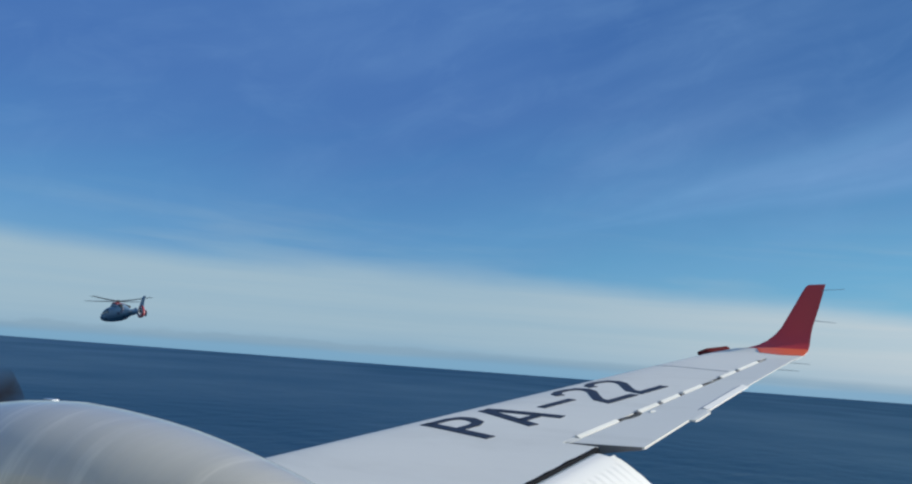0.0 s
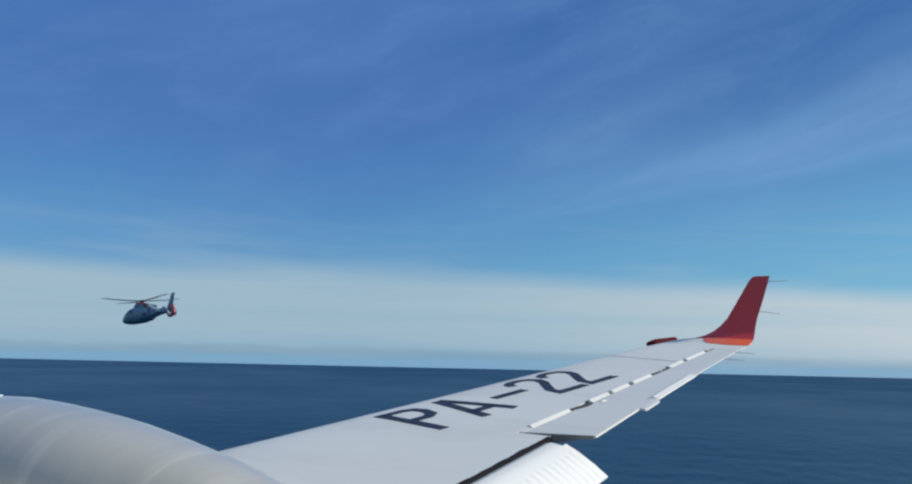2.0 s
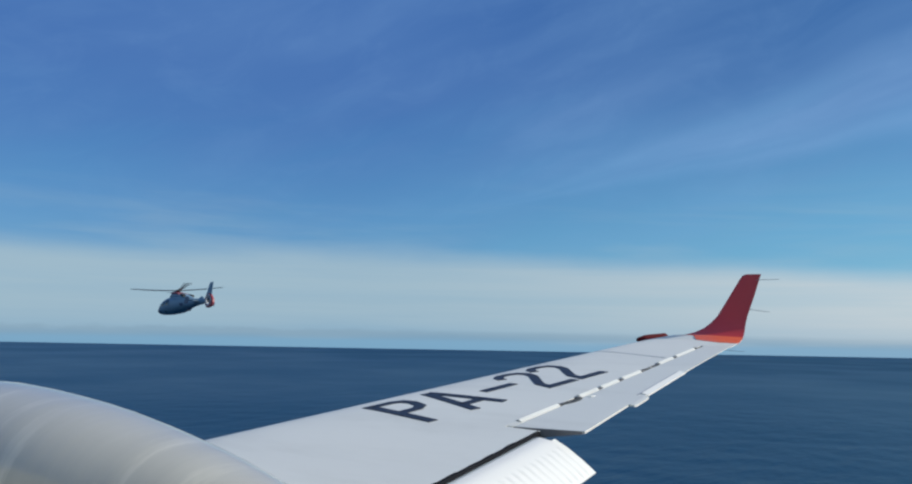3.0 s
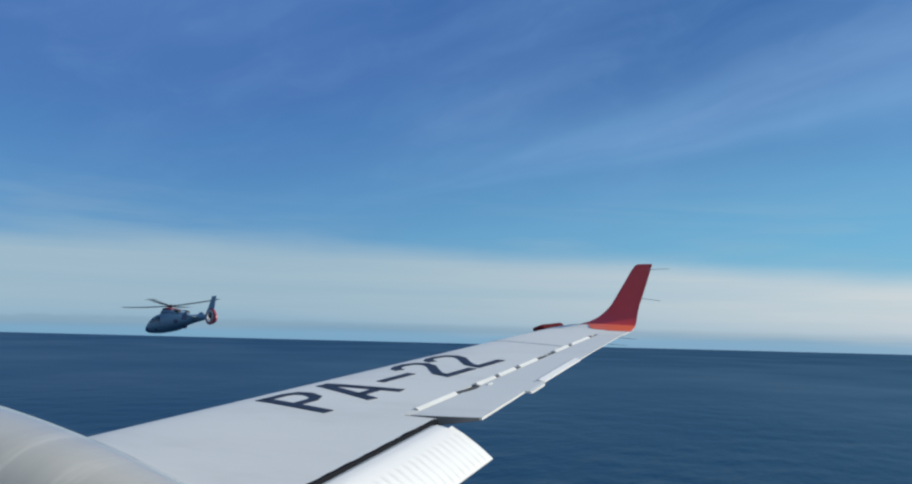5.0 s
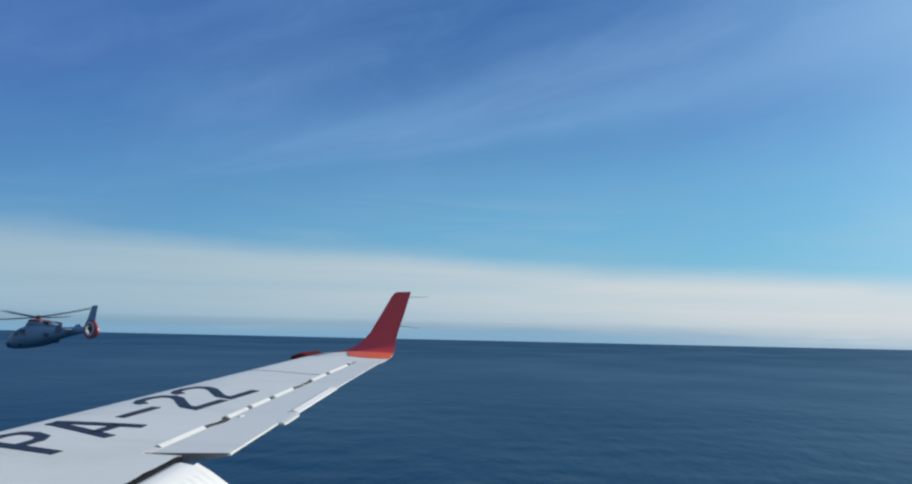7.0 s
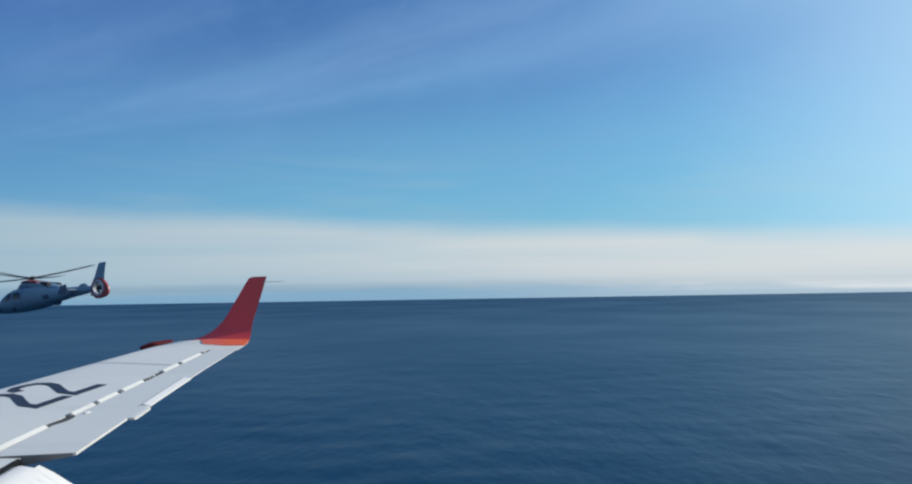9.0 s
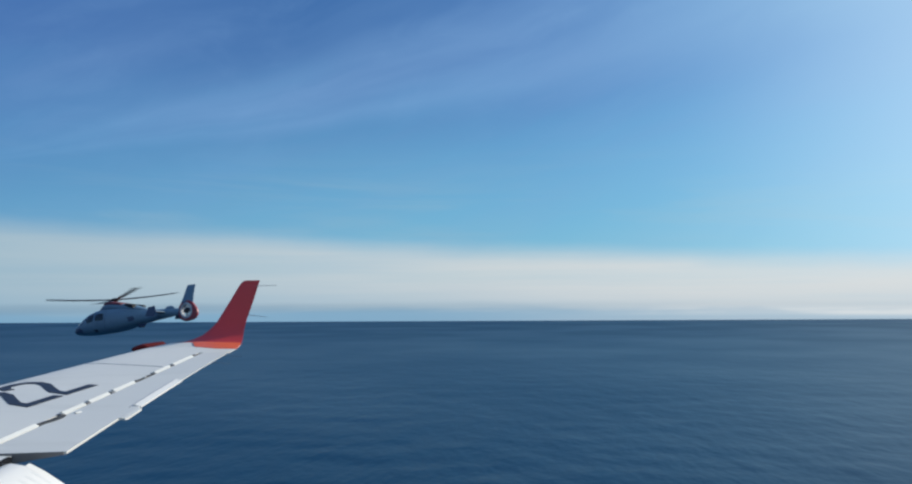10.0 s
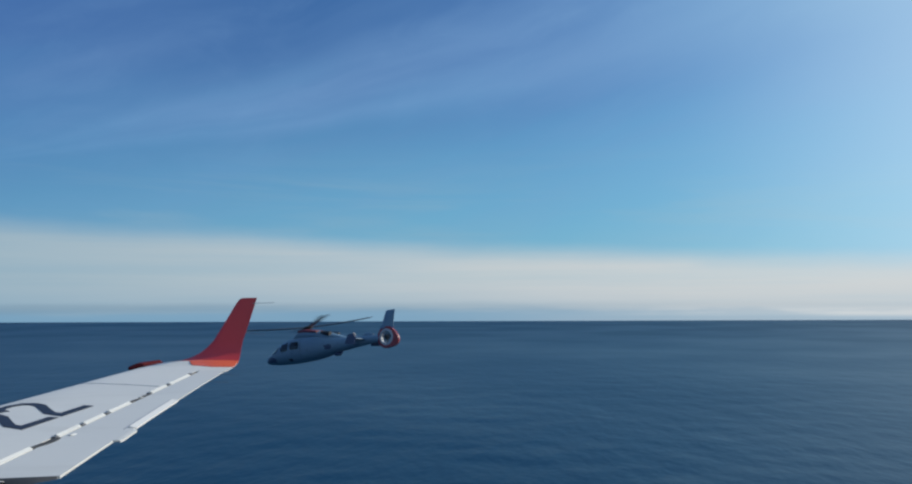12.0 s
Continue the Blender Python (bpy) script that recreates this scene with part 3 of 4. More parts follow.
    a, b = Vector((-0.13, 8.27, wing_z(8.27) + 0.006)), Vector((0.055, 8.545, wing_z(8.545) + 0.006))
    d = (b - a).normalized()
    side = Vector((d.y, -d.x, 0))
    for i in range(15):
        t = i / 14
        r = 0.038 * min(1.0, 0.22 + 2.6 * t) ** 0.6 * (1.0 if t < 0.93 else 0.86 if t < 0.98 else 0.6)
        p = a.lerp(b, t)
        ring_list.append([p + side * (r * 0.8 * math.cos(q)) + Vector((0, 0, r * math.copysign(abs(math.sin(q)) ** 0.6, math.sin(q)))) for q in [2 * math.pi * k / 18 for k in range(18)]])
    loft(bm, ring_list)
    part("tip_light", bm, LAMP_RED, ac, "red fairing of the tip light")
    return winglet


# ------------------------------------------------------------ marking on the wing
def build_marking(wing):
    """Strokes in letter space: s along the line of writing, h from foot to head, laid on the wing's skin."""

    def place(s, h):
        x = 0.405 + 0.06 * s - 0.60 * h
        y = 4.300 + s + 0.15 * h
        return x, y

    def stroke(bm, pts, w):
        """A flat ribbon with mitred corners along pts (s, h in metres of 0.6)."""
        ps = [Vector((s, h * 0.6)) for s, h in pts]
        left, right = [], []
        for i, p in enumerate(ps):
            d0 = (p - ps[i - 1]).normalized() if i else (ps[1] - p).normalized()
            d1 = (ps[i + 1] - p).normalized() if i < len(ps) - 1 else d0
            n0, n1 = Vector((-d0.y, d0.x)), Vector((-d1.y, d1.x))
            m = (n0 + n1).normalized()
            m *= w / 2 / max(0.5, m.dot(n0))
            left.append(p + m)
            right.append(p - m)
        rings = []
        for a, b, c, d in zip(left, left[1:], right[1:], right):
            n = max(1, int((b - a).length / 0.05))
            for k in range(n + 1):
                if k == 0 and rings:
                    continue
                ring = []
                for q, up in ((a.lerp(b, k / n), 0.0035), (d.lerp(c, k / n), 0.0035), (d.lerp(c, k / n), -0.003), (a.lerp(b, k / n), -0.003)):
                    x, y = place(q.x, q.y / 0.6)
                    ring.append((x, y, top_z(x, y) + up))
                rings.append(ring)
        loft(bm, rings)

    two = [(0.03, 0.76), (0.06, 0.87), (0.13, 0.935), (0.22, 0.935), (0.30, 0.87), (0.32, 0.74), (0.28, 0.60), (0.16, 0.40), (0.07, 0.24), (0.045, 0.068), (0.36, 0.068)]
    glyphs = (("P", 0.0, [[(0.04, 0.0), (0.04, 1.0)], [(0.04, 0.935), (0.21, 0.935), (0.28, 0.88), (0.30, 0.74), (0.27, 0.57), (0.20, 0.50), (0.04, 0.50)]]),
              ("A", 0.38, [[(0.035, 0.0), (0.165, 0.97)], [(0.315, 0.0), (0.19, 0.97)], [(0.07, 0.26), (0.28, 0.26)]]),
              ("dash", 0.83, [[(0.0, 0.50), (0.34, 0.50)]]),
              ("2", 1.20, [two]), ("2", 1.60, [two]))
    for name, s0, strokes in glyphs:
        bm = bmesh.new()
        for pts in strokes:
            stroke(bm, [(s0 + s, h) for s, h in pts], 0.072)
        part("painted_character", bm, BLACK, wing, "black painted character", smooth=False)


# ------------------------------------------------------------ nacelle, propeller, fuselage
NACELLE_TOP = [(-3.15, 0.08), (-2.75, 0.17), (-2.3, 0.27), (-1.9, 0.36), (-1.5, 0.405), (-1.1, 0.435), (-0.75, 0.445), (-0.45, 0.430), (-0.15, 0.404), (0.1, 0.374),
               (0.33, 0.338), (0.52, 0.304), (0.7, 0.269), (0.86, 0.230), (1.0, 0.193), (1.18, 0.155), (1.4, 0.09), (1.6, 0.02)]
NACELLE_LOW = [(-3.15, -0.32), (-2.75, -0.38), (-2.3, -0.45), (-1.9, -0.5), (-1.2, -0.54), (-0.3, -0.5), (0.5, -0.42), (1.0, -0.30), (1.4, -0.12), (1.6, -0.02)]
NACELLE_WIDE = [(-3.15, 0.21), (-2.75, 0.26), (-2.3, 0.33), (-1.9, 0.38), (-1.3, 0.42), (-0.6, 0.43), (0.2, 0.38), (0.8, 0.29), (1.2, 0.20), (1.6, 0.05)]


def build_nacelle(ac):
    bm = bmesh.new()
    rings = []
    for x in [-3.15, -3.0, -2.8, -2.6, -2.45, -2.3, -2.1, -1.9, -1.7, -1.5, -1.3, -1.1, -0.9, -0.7, -0.5, -0.3, -0.1, 0.1, 0.3, 0.45, 0.6, 0.75, 0.9, 1.05, 1.2, 1.35, 1.5, 1.6]:
        t, l, w = curve(NACELLE_TOP, x), curve(NACELLE_LOW, x), curve(NACELLE_WIDE, x)
        rings.append(oval(x, 2.6, (t + l) / 2, w, (t - l) / 2, 40, 2.25))
    loft(bm, rings)
    nacelle = part("engine_nacelle", bm, NACELLE_WHITE, ac, "white painted engine nacelle with pale streaks of reflected light painted in")
    # small bright fastener plate on the crown
    bm = bmesh.new()
    box(bm, (-0.045, -0.018, -0.005), (0.045, 0.018, 0.005), pose(-1.0, 2.66, 0.436, 0, 1.5, 0))
    bmesh.ops.bevel(bm, geom=bm.edges[:], offset=0.004, segments=2)
    part("latch_plate", bm, METAL, nacelle, "bright metal latch plate")
    return nacelle


PROP_AT = (-3.4, 2.6, -0.12)


def build_propeller(ac):
    bm = bmesh.new()
    loft(bm, [oval(x, 0, 0, r, r, 24) for x, r in ((0.20, 0.24), (0.0, 0.24), (-0.15, 0.20), (-0.3, 0.12), (-0.4, 0.02))])
    prop = part("propeller", bm, METAL, ac, "polished spinner with four black blades")
    prop.location = PROP_AT
    blade = None
    for i in range(4):
        if blade is None:
            bm = bmesh.new()
            rings = []
            for r, c, tw in ((0.2, 0.06, 60), (0.35, 0.13, 50), (0.6, 0.19, 38), (0.85, 0.22, 28), (1.05, 0.20, 20), (1.12, 0.13, 17)):
                ca, sa = math.cos(radians(tw)), math.sin(radians(tw))
                rings.append([(u * c * sa + v * c * ca, r, u * c * ca - v * c * sa) for u, v in ((-0.5, 0), (-0.2, 0.07), (0.2, 0.06), (0.5, 0), (0.2, -0.05), (-0.2, -0.06))])
            loft(bm, rings)
            blade = part("propeller_blade", bm, BLADE, prop, "black propeller blade")
            ob = blade
        else:
            ob = new("propeller_blade", blade.data)
            ob.parent = prop
            ob["label"] = "black propeller blade"
        ob.rotation_euler = (radians(90 * i), 0, 0)
    return prop


def build_fuselage(ac):
    """Plain tube round the viewer with one cabin window left open."""
    bm = bmesh.new()
    k = 48
    xs = [-3.2, -2.0, 0.0, 1.6, 2.35, 3.75, 5.0, 7.0]
    hole = (2.35, 3.75)

    def ring(x, r):
        return [bm.verts.new((x, 0.02 + r * 1.02 * math.cos(2 * math.pi * i / k), 0.72 + r * math.sin(2 * math.pi * i / k))) for i in range(k)]

    for inner in (0, 1):
        rows = [ring(x, (0.86 if not inner else 0.835) * (1 if x > -2.5 else 0.8)) for x in xs]
        for (xa, a), (xb, b) in zip(zip(xs, rows), zip(xs[1:], rows[1:])):
            for i in range(k):
                ang = (i + 0.5) * 360 / k
                ang = ang - 360 if ang > 180 else ang
                if xa == hole[0] and xb == hole[1] and -38 < ang < 40:
                    continue
                bm.faces.new((a[i], a[(i + 1) % k], b[(i + 1) % k], b[i]))
        bm.faces.new(rows[0])
        bm.faces.new(rows[-1])
    return part("fuselage", bm, CABIN, ac, "plain fuselage shell round the cabin window")


def build_aircraft():
    ac = tagged(new("aeroplane"), "white twin-engine aeroplane with red winglet and dark painted marking", "aeroplane")
    wing = build_wing(ac)
    build_flap(ac)
    build_winglet(ac)
    build_marking(wing)
    build_nacelle(ac)
    prop = build_propeller(ac)
    build_fuselage(ac)
    return ac, prop


# ------------------------------------------------------------ helicopter
def build_helicopter():
    heli = tagged(new("helicopter"), "blue-grey helicopter with red-rimmed tail fan flying over sea", "helicopter")
    # hull and boom: x, bottom, top, half width, squareness
    hull = [(-3.90, -2.02, -1.86, 0.10, 2), (-3.75, -2.12, -1.68, 0.34, 2.2), (-3.4, -2.20, -1.46, 0.58, 2.3), (-2.9, -2.26, -1.25, 0.80, 2.4),
            (-2.35, -2.28, -0.92, 0.95, 2.5), (-1.85, -2.29, -0.66, 1.0, 2.6), (-1.3, -2.28, -0.52, 1.02, 2.8), (-0.5, -2.26, -0.45, 1.02, 2.8),
            (0.5, -2.20, -0.45, 1.02, 2.8), (1.3, -2.10, -0.50, 0.98, 2.7), (2.0, -1.97, -0.60, 0.86, 2.5), (2.7, -1.83, -0.74, 0.66, 2.3),
            (3.4, -1.76, -0.82, 0.47, 2.2), (4.2, -1.66, -0.87, 0.36, 2), (5.2, -1.56, -0.91, 0.29, 2), (6.0, -1.48, -0.95, 0.21, 2), (6.3, -1.44, -0.98, 0.16, 2)]
    bm = bmesh.new()
    loft(bm, [oval(x, 0, (a + b) / 2, w, (b - a) / 2, 28, e) for x, a, b, w, e in hull])
    fus = part("hull", bm, HELI_WHITE, heli, "blue-grey painted hull and tail boom")

    # engine and gearbox cowling under the rotor
    cowl = [(-1.35, -0.72, -0.55, 0.25), (-1.05, -0.75, -0.36, 0.5), (-0.70, -0.75, -0.10, 0.62), (-0.35, -0.75, 0.04, 0.66), (0.1, -0.75, 0.04, 0.68), (0.7, -0.8, -0.04, 0.7),
            (1.4, -0.85, -0.18, 0.66), (2.1, -0.95, -0.36, 0.55), (2.8, -1.0, -0.58, 0.38), (3.5, -1.2, -0.82, 0.18)]
    bm = bmesh.new()
    loft(bm, [oval(x, 0, (a + b) / 2, w, (b - a) / 2, 20, 2.4) for x, a, b, w in cowl])
    cw = part("engine_cowling", bm, HELI_WHITE, heli)
    bm = bmesh.new()
    top = [(-0.58, -0.28, 0.03, 0.50), (-0.35, -0.30, 0.075, 0.58), (0.1, -0.30, 0.075, 0.61), (0.7, -0.36, -0.03, 0.65), (1.25, -0.38, -0.14, 0.62)]
    loft(bm, [oval(x, 0, (a + b) / 2, w + 0.05, (b - a) / 2, 20, 2.6) for x, a, b, w in top])
    part("cowling_top", bm, COWL_RED, cw, "red painted cowling top")
    for sy in (-1, 1):
        bm = bmesh.new()
        rod(bm, (1.55, 0.42 * sy, -0.38), (2.4, 0.48 * sy, -0.50), 0.17, 0.16, 14)
        part("exhaust_pipe", bm, HELI_BLACK, cw, "sooty black exhaust")

    # glazing: panes set on the hull's skin
    def skin(x, z):
        for (x0, a0, b0, w0, e0), (x1, a1, b1, w1, e1) in zip(hull, hull[1:]):
            if x0 <= x <= x1:
                t = (x - x0) / (x1 - x0)
                a, b, w, e = lerp(a0, a1, t), lerp(b0, b1, t), lerp(w0, w1, t), lerp(e0, e1, t)
                s = min(1.0, abs((z - (a + b) / 2) / ((b - a) / 2)))
                return w * (1 - s ** e) ** (1 / e)
        return 0.5

    def pane(name, outline, mat, label, sy, off=0.015):
        bm = bmesh.new()
        cx = sum(p[0] for p in outline) / len(outline)
        cz = sum(p[1] for p in outline) / len(outline)
        k = len(outline)
        grid = []
        for f in (1.0, 0.66, 0.33):
            grid.append([bm.verts.new((cx + (x - cx) * f, sy * (skin(cx + (x - cx) * f, cz + (z - cz) * f) + off), cz + (z - cz) * f)) for x, z in outline])
        back = [bm.verts.new((x, sy * (skin(x, z) - 0.03), z)) for x, z in outline]
        mid = bm.verts.new((cx, sy * (skin(cx, cz) + off), cz))
        for a, b in ((back, grid[0]), (grid[0], grid[1]), (grid[1], grid[2])):
            for i in range(k):
                bm.faces.new((a[i], a[(i + 1) % k], b[(i + 1) % k], b[i]))
        for i in range(k):
            bm.faces.new((grid[2][i], grid[2][(i + 1) % k], mid))
        return part(name, bm, mat, fus, label)

    for sy in (-1, 1):
        pane("windscreen", [(-3.15, -1.50), (-2.95, -1.32), (-2.35, -1.00), (-1.98, -0.86), (-2.02, -1.12), (-2.35, -1.46), (-2.75, -1.58)], HELI_GLASS, "dark windscreen", sy)
        pane("door_window", [(-1.88, -0.84), (-1.2, -0.80), (-1.16, -1.05), (-1.2, -1.38), (-1.8, -1.46), (-1.92, -1.2)], HELI_GLASS, "dark cockpit door window", sy)
        pane("cabin_window", [(-0.92, -0.84), (-0.2, -0.84), (-0.12, -1.1), (-0.18, -1.36), (-0.92, -1.36), (-0.98, -1.1)], HELI_GLASS, "dark cabin window", sy)
        pane("nose_panel", [(-3.62, -1.98), (-3.3, -1.72), (-2.7, -1.72), (-2.3, -1.9), (-2.4, -2.15), (-3.2, -2.12)], HELI_BLUE, "dark blue nose flash", sy, 0.03)
        pane("wheel_well", [(-1.2, -2.0), (-0.85, -1.97), (-0.8, -2.08), (-0.9, -2.16), (-1.15, -2.17)], HELI_BLACK, "dark wheel well", sy, 0.012)
        pane("air_intake", [(2.05, -1.32), (2.5, -1.26), (2.62, -1.42), (2.5, -1.6), (2.1, -1.62)], HELI_BLUE, "dark blue side panel", sy, 0.012)
        pane("door_seam", [(-0.02, -0.72), (0.03, -0.72), (0.04, -1.3), (0.03, -1.95), (-0.02, -1.95), (-0.03, -1.3)], HELI_BLUE, "dark door joint", sy, 0.008)
    bm = bmesh.new()
    loft(bm, [oval(x, 0, z, w, h, 12) for x, z, w, h in ((2.35, -1.9, 0.05, 0.05), (2.5, -1.94, 0.2, 0.14), (2.85, -1.92, 0.2, 0.15), (3.1, -1.82, 0.05, 0.05))])
    part("belly_fairing", bm, HELI_BLUE, fus, "dark fairing under the hull")
    bm = bmesh.new()
    rod(bm, (2.75, 0, -1.85), (2.9, 0, -2.10), 0.05, 0.03)
    rod(bm, (2.5, 0, -1.9), (2.58, 0, -2.06), 0.04, 0.03)
    part("belly_aerial", bm, HELI_BLACK, fus, "dark aerial under the hull")

    # tailplane with end fins
    bm = bmesh.new()
    box(bm, (4.55, -1.45, -1.20), (5.25, 1.45, -1.14))
    bmesh.ops.bevel(bm, geom=bm.edges[:], offset=0.025, segments=2)
    tail = part("tailplane", bm, HELI_WHITE, heli)
    for sy in (-1, 1):
        bm = bmesh.new()
        pts = [(4.45, -1.5), (4.75, -0.88), (5.3, -0.82), (5.4, -1.2), (5.25, -1.58)]
        loft(bm, [[(x, sy * 1.46 - 0.03, z) for x, z in pts], [(x, sy * 1.46 + 0.03, z) for x, z in pts]])
        bmesh.ops.bevel(bm, geom=bm.edges[:], offset=0.015, segments=1)
        part("end_fin", bm, HELI_BLUE, tail, "dark blue end fin")

    # shroud of the tail fan: a thick red ring with a white lining, and the fin over it
    FX, FZ, k = 6.95, -1.20, 36

    def ring_part(r_out, r_in, half, mat, name, label, point=None):
        bm = bmesh.new()
        rows = []
        for i in range(k):
            a = 2 * math.pi * i / k
            ro = r_out
            if point:
                ro = r_out + point * max(0.0, math.cos(a + 0.35)) ** 6
            prof = [(r_in, -half), (ro - 0.05, -half), (ro, -half * 0.6), (ro, half * 0.6), (ro - 0.05, half), (r_in, half)]
            rows.append([bm.verts.new((FX + r * math.cos(a), y, FZ + r * math.sin(a))) for r, y in prof])
        for i in range(k):
            p, q = rows[i], rows[(i + 1) % k]
            for j in range(len(p)):
                bm.faces.new((p[j], p[(j + 1) % len(p)], q[(j + 1) % len(p)], q[j]))
        return part(name, bm, mat, heli, label)

    ring_part(0.76, 0.58, 0.11, HELI_RED, "fan_shroud", "red tail fan shroud", 0.30)
    ring_part(0.60, 0.43, 0.135, FAN_WHITE, "fan_duct", "white duct lip of the tail fan")
    bm = bmesh.new()
    rod(bm, (FX, -0.13, FZ), (FX, 0.10, FZ), 0.17, 0.17, 18)
    for i in range(3):
        a = 2 * math.pi * i / 3 + 0.3
        rod(bm, (FX, 0.08, FZ), (FX + 0.52 * math.cos(a), 0.08, FZ + 0.52 * math.sin(a)), 0.035, 0.035, 6)
    part("fan_support", bm, HELI_BLACK, heli, "dark hub and struts of the tail fan")
    bm = bmesh.new()
    for i in range(11):
        a = 2 * math.pi * i / 11
        m = pose(0, 0, 0, 0, -math.degrees(a), 0) @ pose(0.32, 0, 0, 38, 0, 0)
        box(bm, (-0.18, -0.012, -0.045), (0.145, 0.012, 0.045), m)
    fan = part("tail_fan", bm, HELI_BLUE, heli, "dark tail fan blades", smooth=False)
    fan.location = (FX, 0, FZ)

    bm = bmesh.new()
    rings = []
    for z, x0, x1, h in ((-0.62, 6.35, 7.5, 0.13), (-0.3, 6.55, 7.52, 0.11), (0.1, 6.73, 7.59, 0.09), (0.5, 6.91, 7.68, 0.07), (0.60, 6.97, 7.70, 0.05), (0.63, 7.06, 7.70, 0.02)):
        c = x1 - x0
        rings.append([(x0 + u * c, v * h, z) for u, v in ((0, 0), (0.1, 0.7), (0.35, 1), (0.7, 0.6), (1, 0.08), (1, -0.08), (0.7, -0.6), (0.35, -1), (0.1, -0.7))])
    loft(bm, rings)
    part("tail_fin", bm, HELI_WHITE, heli, "blue-grey swept tail fin")
    bm = bmesh.new()
    loft(bm, [oval(x, 0, -0.9, w, h, 12) for x, w, h in ((4.9, 0.03, 0.03), (5.1, 0.1, 0.16), (5.5, 0.1, 0.2), (5.8, 0.03, 0.04))])
    part("beacon_fairing", bm, HELI_WHITE, heli)

    # main rotor
    bm = bmesh.new()
    loft(bm, [[(r * math.cos(2 * math.pi * i / 16), r * math.sin(2 * math.pi * i / 16), z) for i in range(16)] for z, r in ((-0.3, 0.12), (0.05, 0.14), (0.10, 0.34), (0.20, 0.36), (0.27, 0.2), (0.30, 0.05))])
    rotor = part("main_rotor", bm, HELI_BLACK, heli, "dark hub with four long blades")
    rotor.location = (0, 0, 0.06)
    blade = None
    for i in range(4):
        if blade is None:
            bm = bmesh.new()
            rings = []
            for r, c, th in ((0.25, 0.14, 0.14), (0.7, 0.18, 0.12), (1.1, 0.40, 0.12), (1.6, 0.44, 0.12), (2.5, 0.44, 0.11), (3.4, 0.43, 0.10), (4.5, 0.41, 0.09), (4.85, 0.28, 0.05)):
                z = 0.17 + 0.012 * r + 0.009 * r * r
                rings.append([(r, u * c, z + v * th * 0.75) for u, v in ((-0.5, 0), (-0.2, 0.5), (0.25, 0.5), (0.5, 0), (0.25, -0.5), (-0.2, -0.5))])
            loft(bm, rings)
            blade = part("rotor_blade", bm, ROTOR, rotor, "dark grey rotor blade")
            ob = blade
        else:
            ob = new("rotor_blade", blade.data)
            ob.parent = rotor
            ob["label"] = "dark grey rotor blade"
        ob.rotation_euler = (0, 0, radians(90 * i))
    return heli, rotor, fan


aeroplane, propeller = build_aircraft()
helicopter, main_rotor, tail_fan = build_helicopter()

AIRCRAFT_ROWS = [
    (0, pose(0, 0, ALTITUDE, 3.15, -3.01, 0.00)),
    (0.5, pose(0, 0, ALTITUDE, 3.22, -2.83, -0.00)),
    (1, pose(0, 0, ALTITUDE, 3.19, -2.04, 0.00)),
    (1.5, pose(0, 0, ALTITUDE, 2.61, -1.42, 0.00)),
    (2, pose(0, 0, ALTITUDE, 1.70, -0.82, 0.00)),
    (2.5, pose(0, 0, ALTITUDE, 0.17, -0.07, 0.00)),
    (4.5, pose(0, 0, ALTITUDE, 1.74, -0.57, 0.00)),
    (5, pose(0, 0, ALTITUDE, 0.74, -1.17, 0.00)),
    (5.5, pose(0, 0, ALTITUDE, -0.48, -0.84, 0.00)),
    (6, pose(0, 0, ALTITUDE, -1.83, -0.80, 0.00)),
    (6.5, pose(0, 0, ALTITUDE, -1.50, -1.94, 0.00)),
    (7, pose(0, 0, ALTITUDE, -1.37, -2.05, -0.00)),
    (9, pose(0, 0, ALTITUDE, -2.81, -1.57, -0.00)),
    (9.5, pose(0, 0, ALTITUDE, -2.23, -1.75, 0.00)),
    (10, pose(0, 0, ALTITUDE, -1.92, -1.11, 0.00)),
    (10.5, pose(0, 0, ALTITUDE, -2.11, -1.51, 0.00)),
    (11, pose(0, 0, ALTITUDE, -2.99, -1.62, 0.00)),
    (11.5, pose(0, 0, ALTITUDE, -3.14, -1.22, -0.00)),
    (12, pose(0, 0, ALTITUDE, -2.72, -1.66, -0.00)),
]
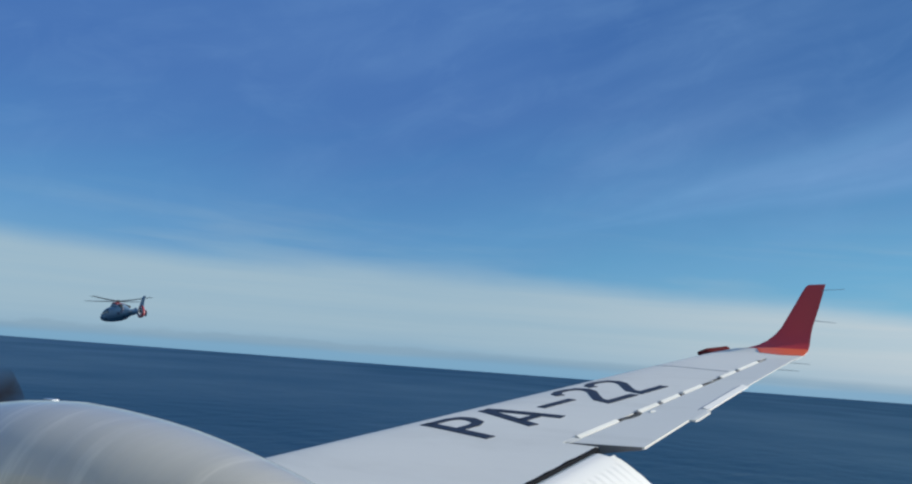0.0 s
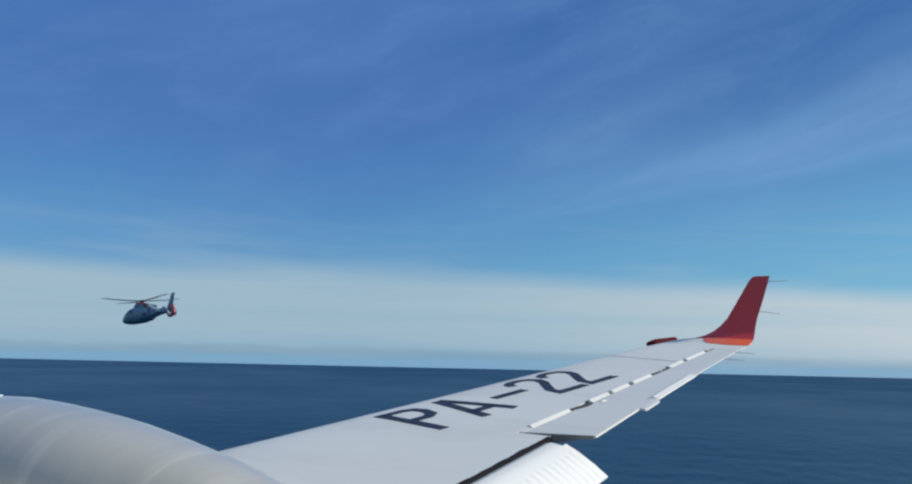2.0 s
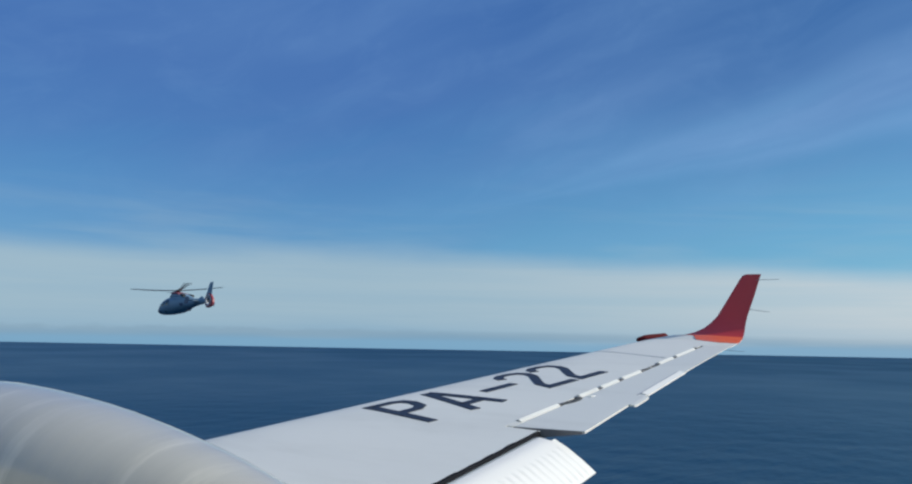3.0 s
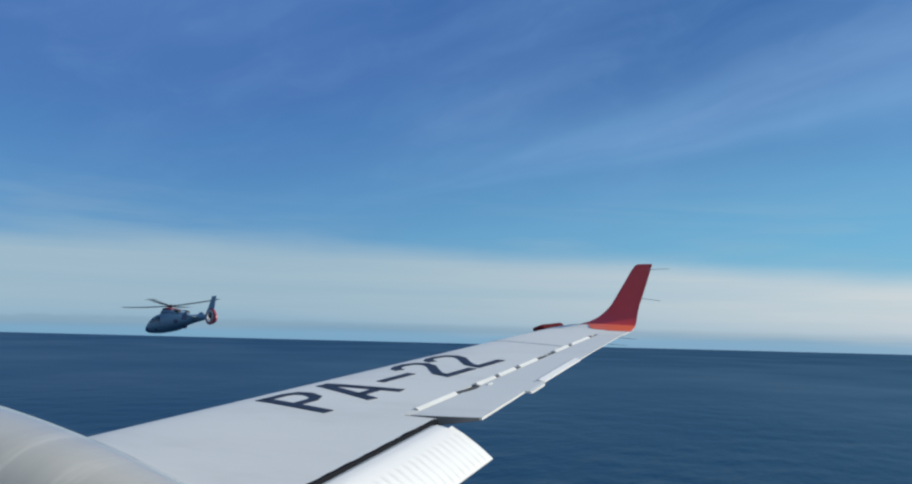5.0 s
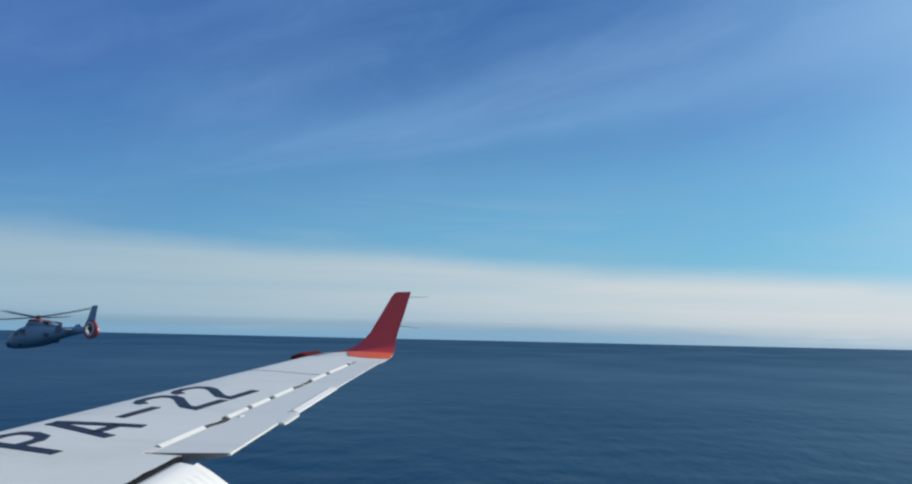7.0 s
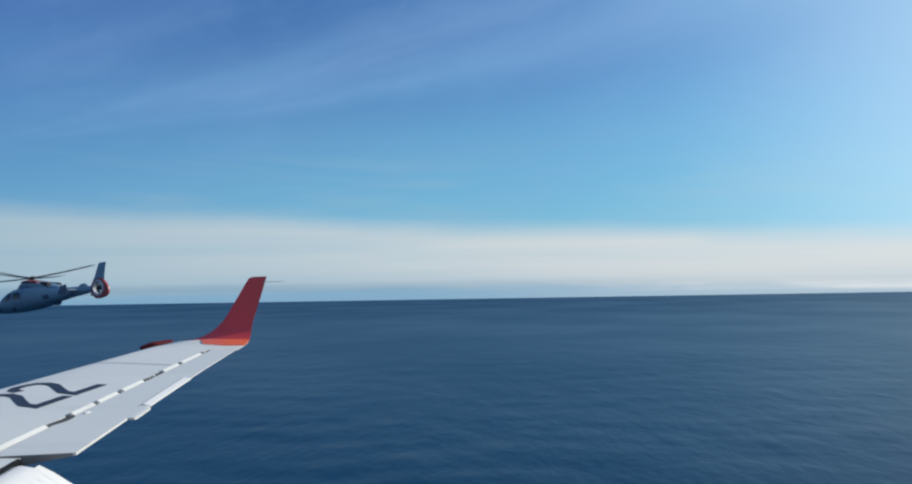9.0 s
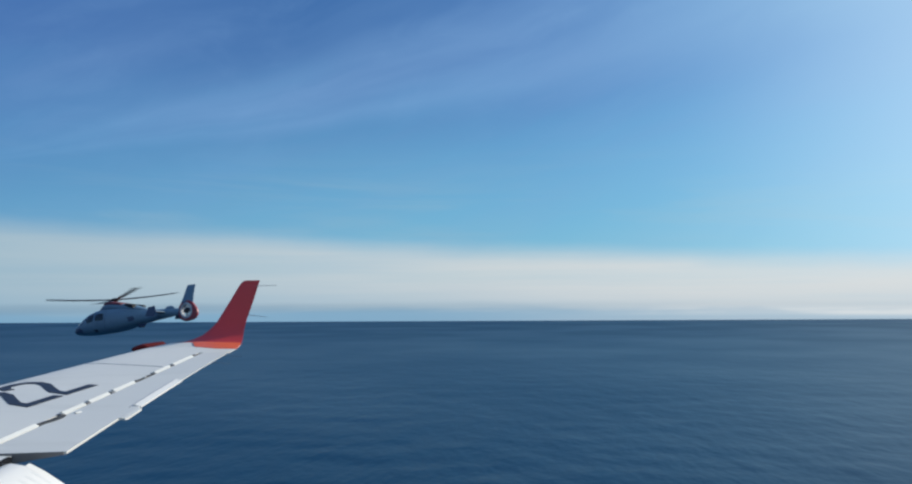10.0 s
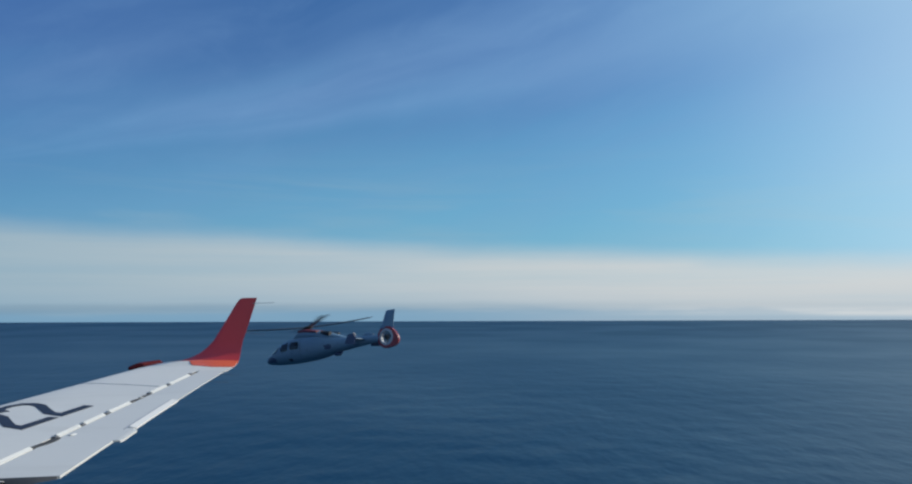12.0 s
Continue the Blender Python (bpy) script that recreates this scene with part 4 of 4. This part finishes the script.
HELICOPTER_ROWS = [
    (0, pose(-97.04, 57.20, 123.39, -1.78, -2.41, -7.37)),
    (0.5, pose(-93.16, 57.67, 124.17, -2.04, -2.33, -8.76)),
    (1, pose(-89.34, 58.03, 124.50, -1.72, -2.36, -9.38)),
    (1.5, pose(-85.57, 58.37, 124.83, -1.48, -1.92, -10.18)),
    (2, pose(-81.99, 58.58, 124.91, -1.07, -2.67, -9.94)),
    (2.5, pose(-78.34, 59.02, 124.50, -1.62, -2.44, -10.67)),
    (4.5, pose(-64.27, 60.82, 122.42, -4.10, -3.63, -13.08)),
    (5, pose(-61.01, 61.08, 121.41, -3.70, -4.42, -12.88)),
    (5.5, pose(-58.04, 61.09, 120.92, -5.30, -4.40, -13.96)),
    (6, pose(-53.89, 62.28, 120.25, -3.49, -4.38, -16.24)),
    (6.5, pose(-50.79, 62.47, 119.83, -4.66, -5.60, -16.19)),
    (7, pose(-46.83, 63.30, 119.98, -3.80, -4.93, -18.55)),
    (9, pose(-33.02, 64.34, 121.07, -2.45, -4.96, -21.90)),
    (9.5, pose(-29.82, 64.16, 120.91, -3.19, -5.44, -21.12)),
    (10, pose(-25.82, 64.13, 120.66, -4.84, -5.14, -21.88)),
    (10.5, pose(-22.51, 63.61, 120.26, -7.42, -5.56, -22.78)),
    (11, pose(-18.34, 63.46, 119.68, -6.51, -5.39, -24.99)),
    (11.5, pose(-14.62, 63.21, 119.02, -3.47, -6.31, -27.12)),
    (12, pose(-10.85, 62.98, 118.64, -5.51, -7.13, -27.90)),
]
# seconds, place of the nearest blade in degrees (a quarter turn repeats)
ROTOR_PHASE = [(0, 30), (0.5, 28), (1, 62), (1.5, 60), (2, 8), (2.5, 12), (4.5, 86), (5, 37), (5.5, 42), (6, 80), (6.5, 78), (7, 26),
               (9, 24), (9.5, 25), (10, 64), (10.5, 64), (11, 10), (11.5, 28), (12, 54)]


def rotor_turn(t):
    """Degrees turned at t: about 350 turns a minute, clockwise from above, through the phases above."""
    total = ROTOR_PHASE[0][1]
    for (t0, p0), (t1, p1) in zip(ROTOR_PHASE, ROTOR_PHASE[1:]):
        wanted = (t1 - t0) * 2050
        step = (p0 - p1) % 90
        step += 90 * round((wanted - step) / 90)
        if t <= t1:
            return total - step * (t - t0) / (t1 - t0)
        total -= step
    return total


def motions():
    walk(aeroplane, AIRCRAFT_ROWS)
    walk(helicopter, HELICOPTER_ROWS)
    # the sea slides past at the aircraft's speed
    walk(sea, [(0, pose(0, 0, 0)), (12, pose(62 * 12, 0, 0))])
    frames = FPS * 12
    walk(propeller, [(i / FPS, pose(*PROP_AT, prop_turn(i), 0, 0)) for i in range(frames + 1)])
    # about 350 turns a minute, clockwise from above
    walk(main_rotor, [(i / FPS, pose(0, 0, 0.06, 4.7, -2.6, 0) @ pose(0, 0, 0, 0, 0, rotor_turn(i / FPS))) for i in range(frames + 1)])
    walk(tail_fan, [(i / FPS, pose(6.95, 0, -1.20, 0, 25 * i, 0)) for i in range(frames + 1)])


def prop_turn(i):
    """Degrees of the four-bladed propeller at the i-th step of 1/30 s."""
    return 27 - 83.0 * i if i < 6 else 69 - 540 - 89.9 * (i - 6)


motions()
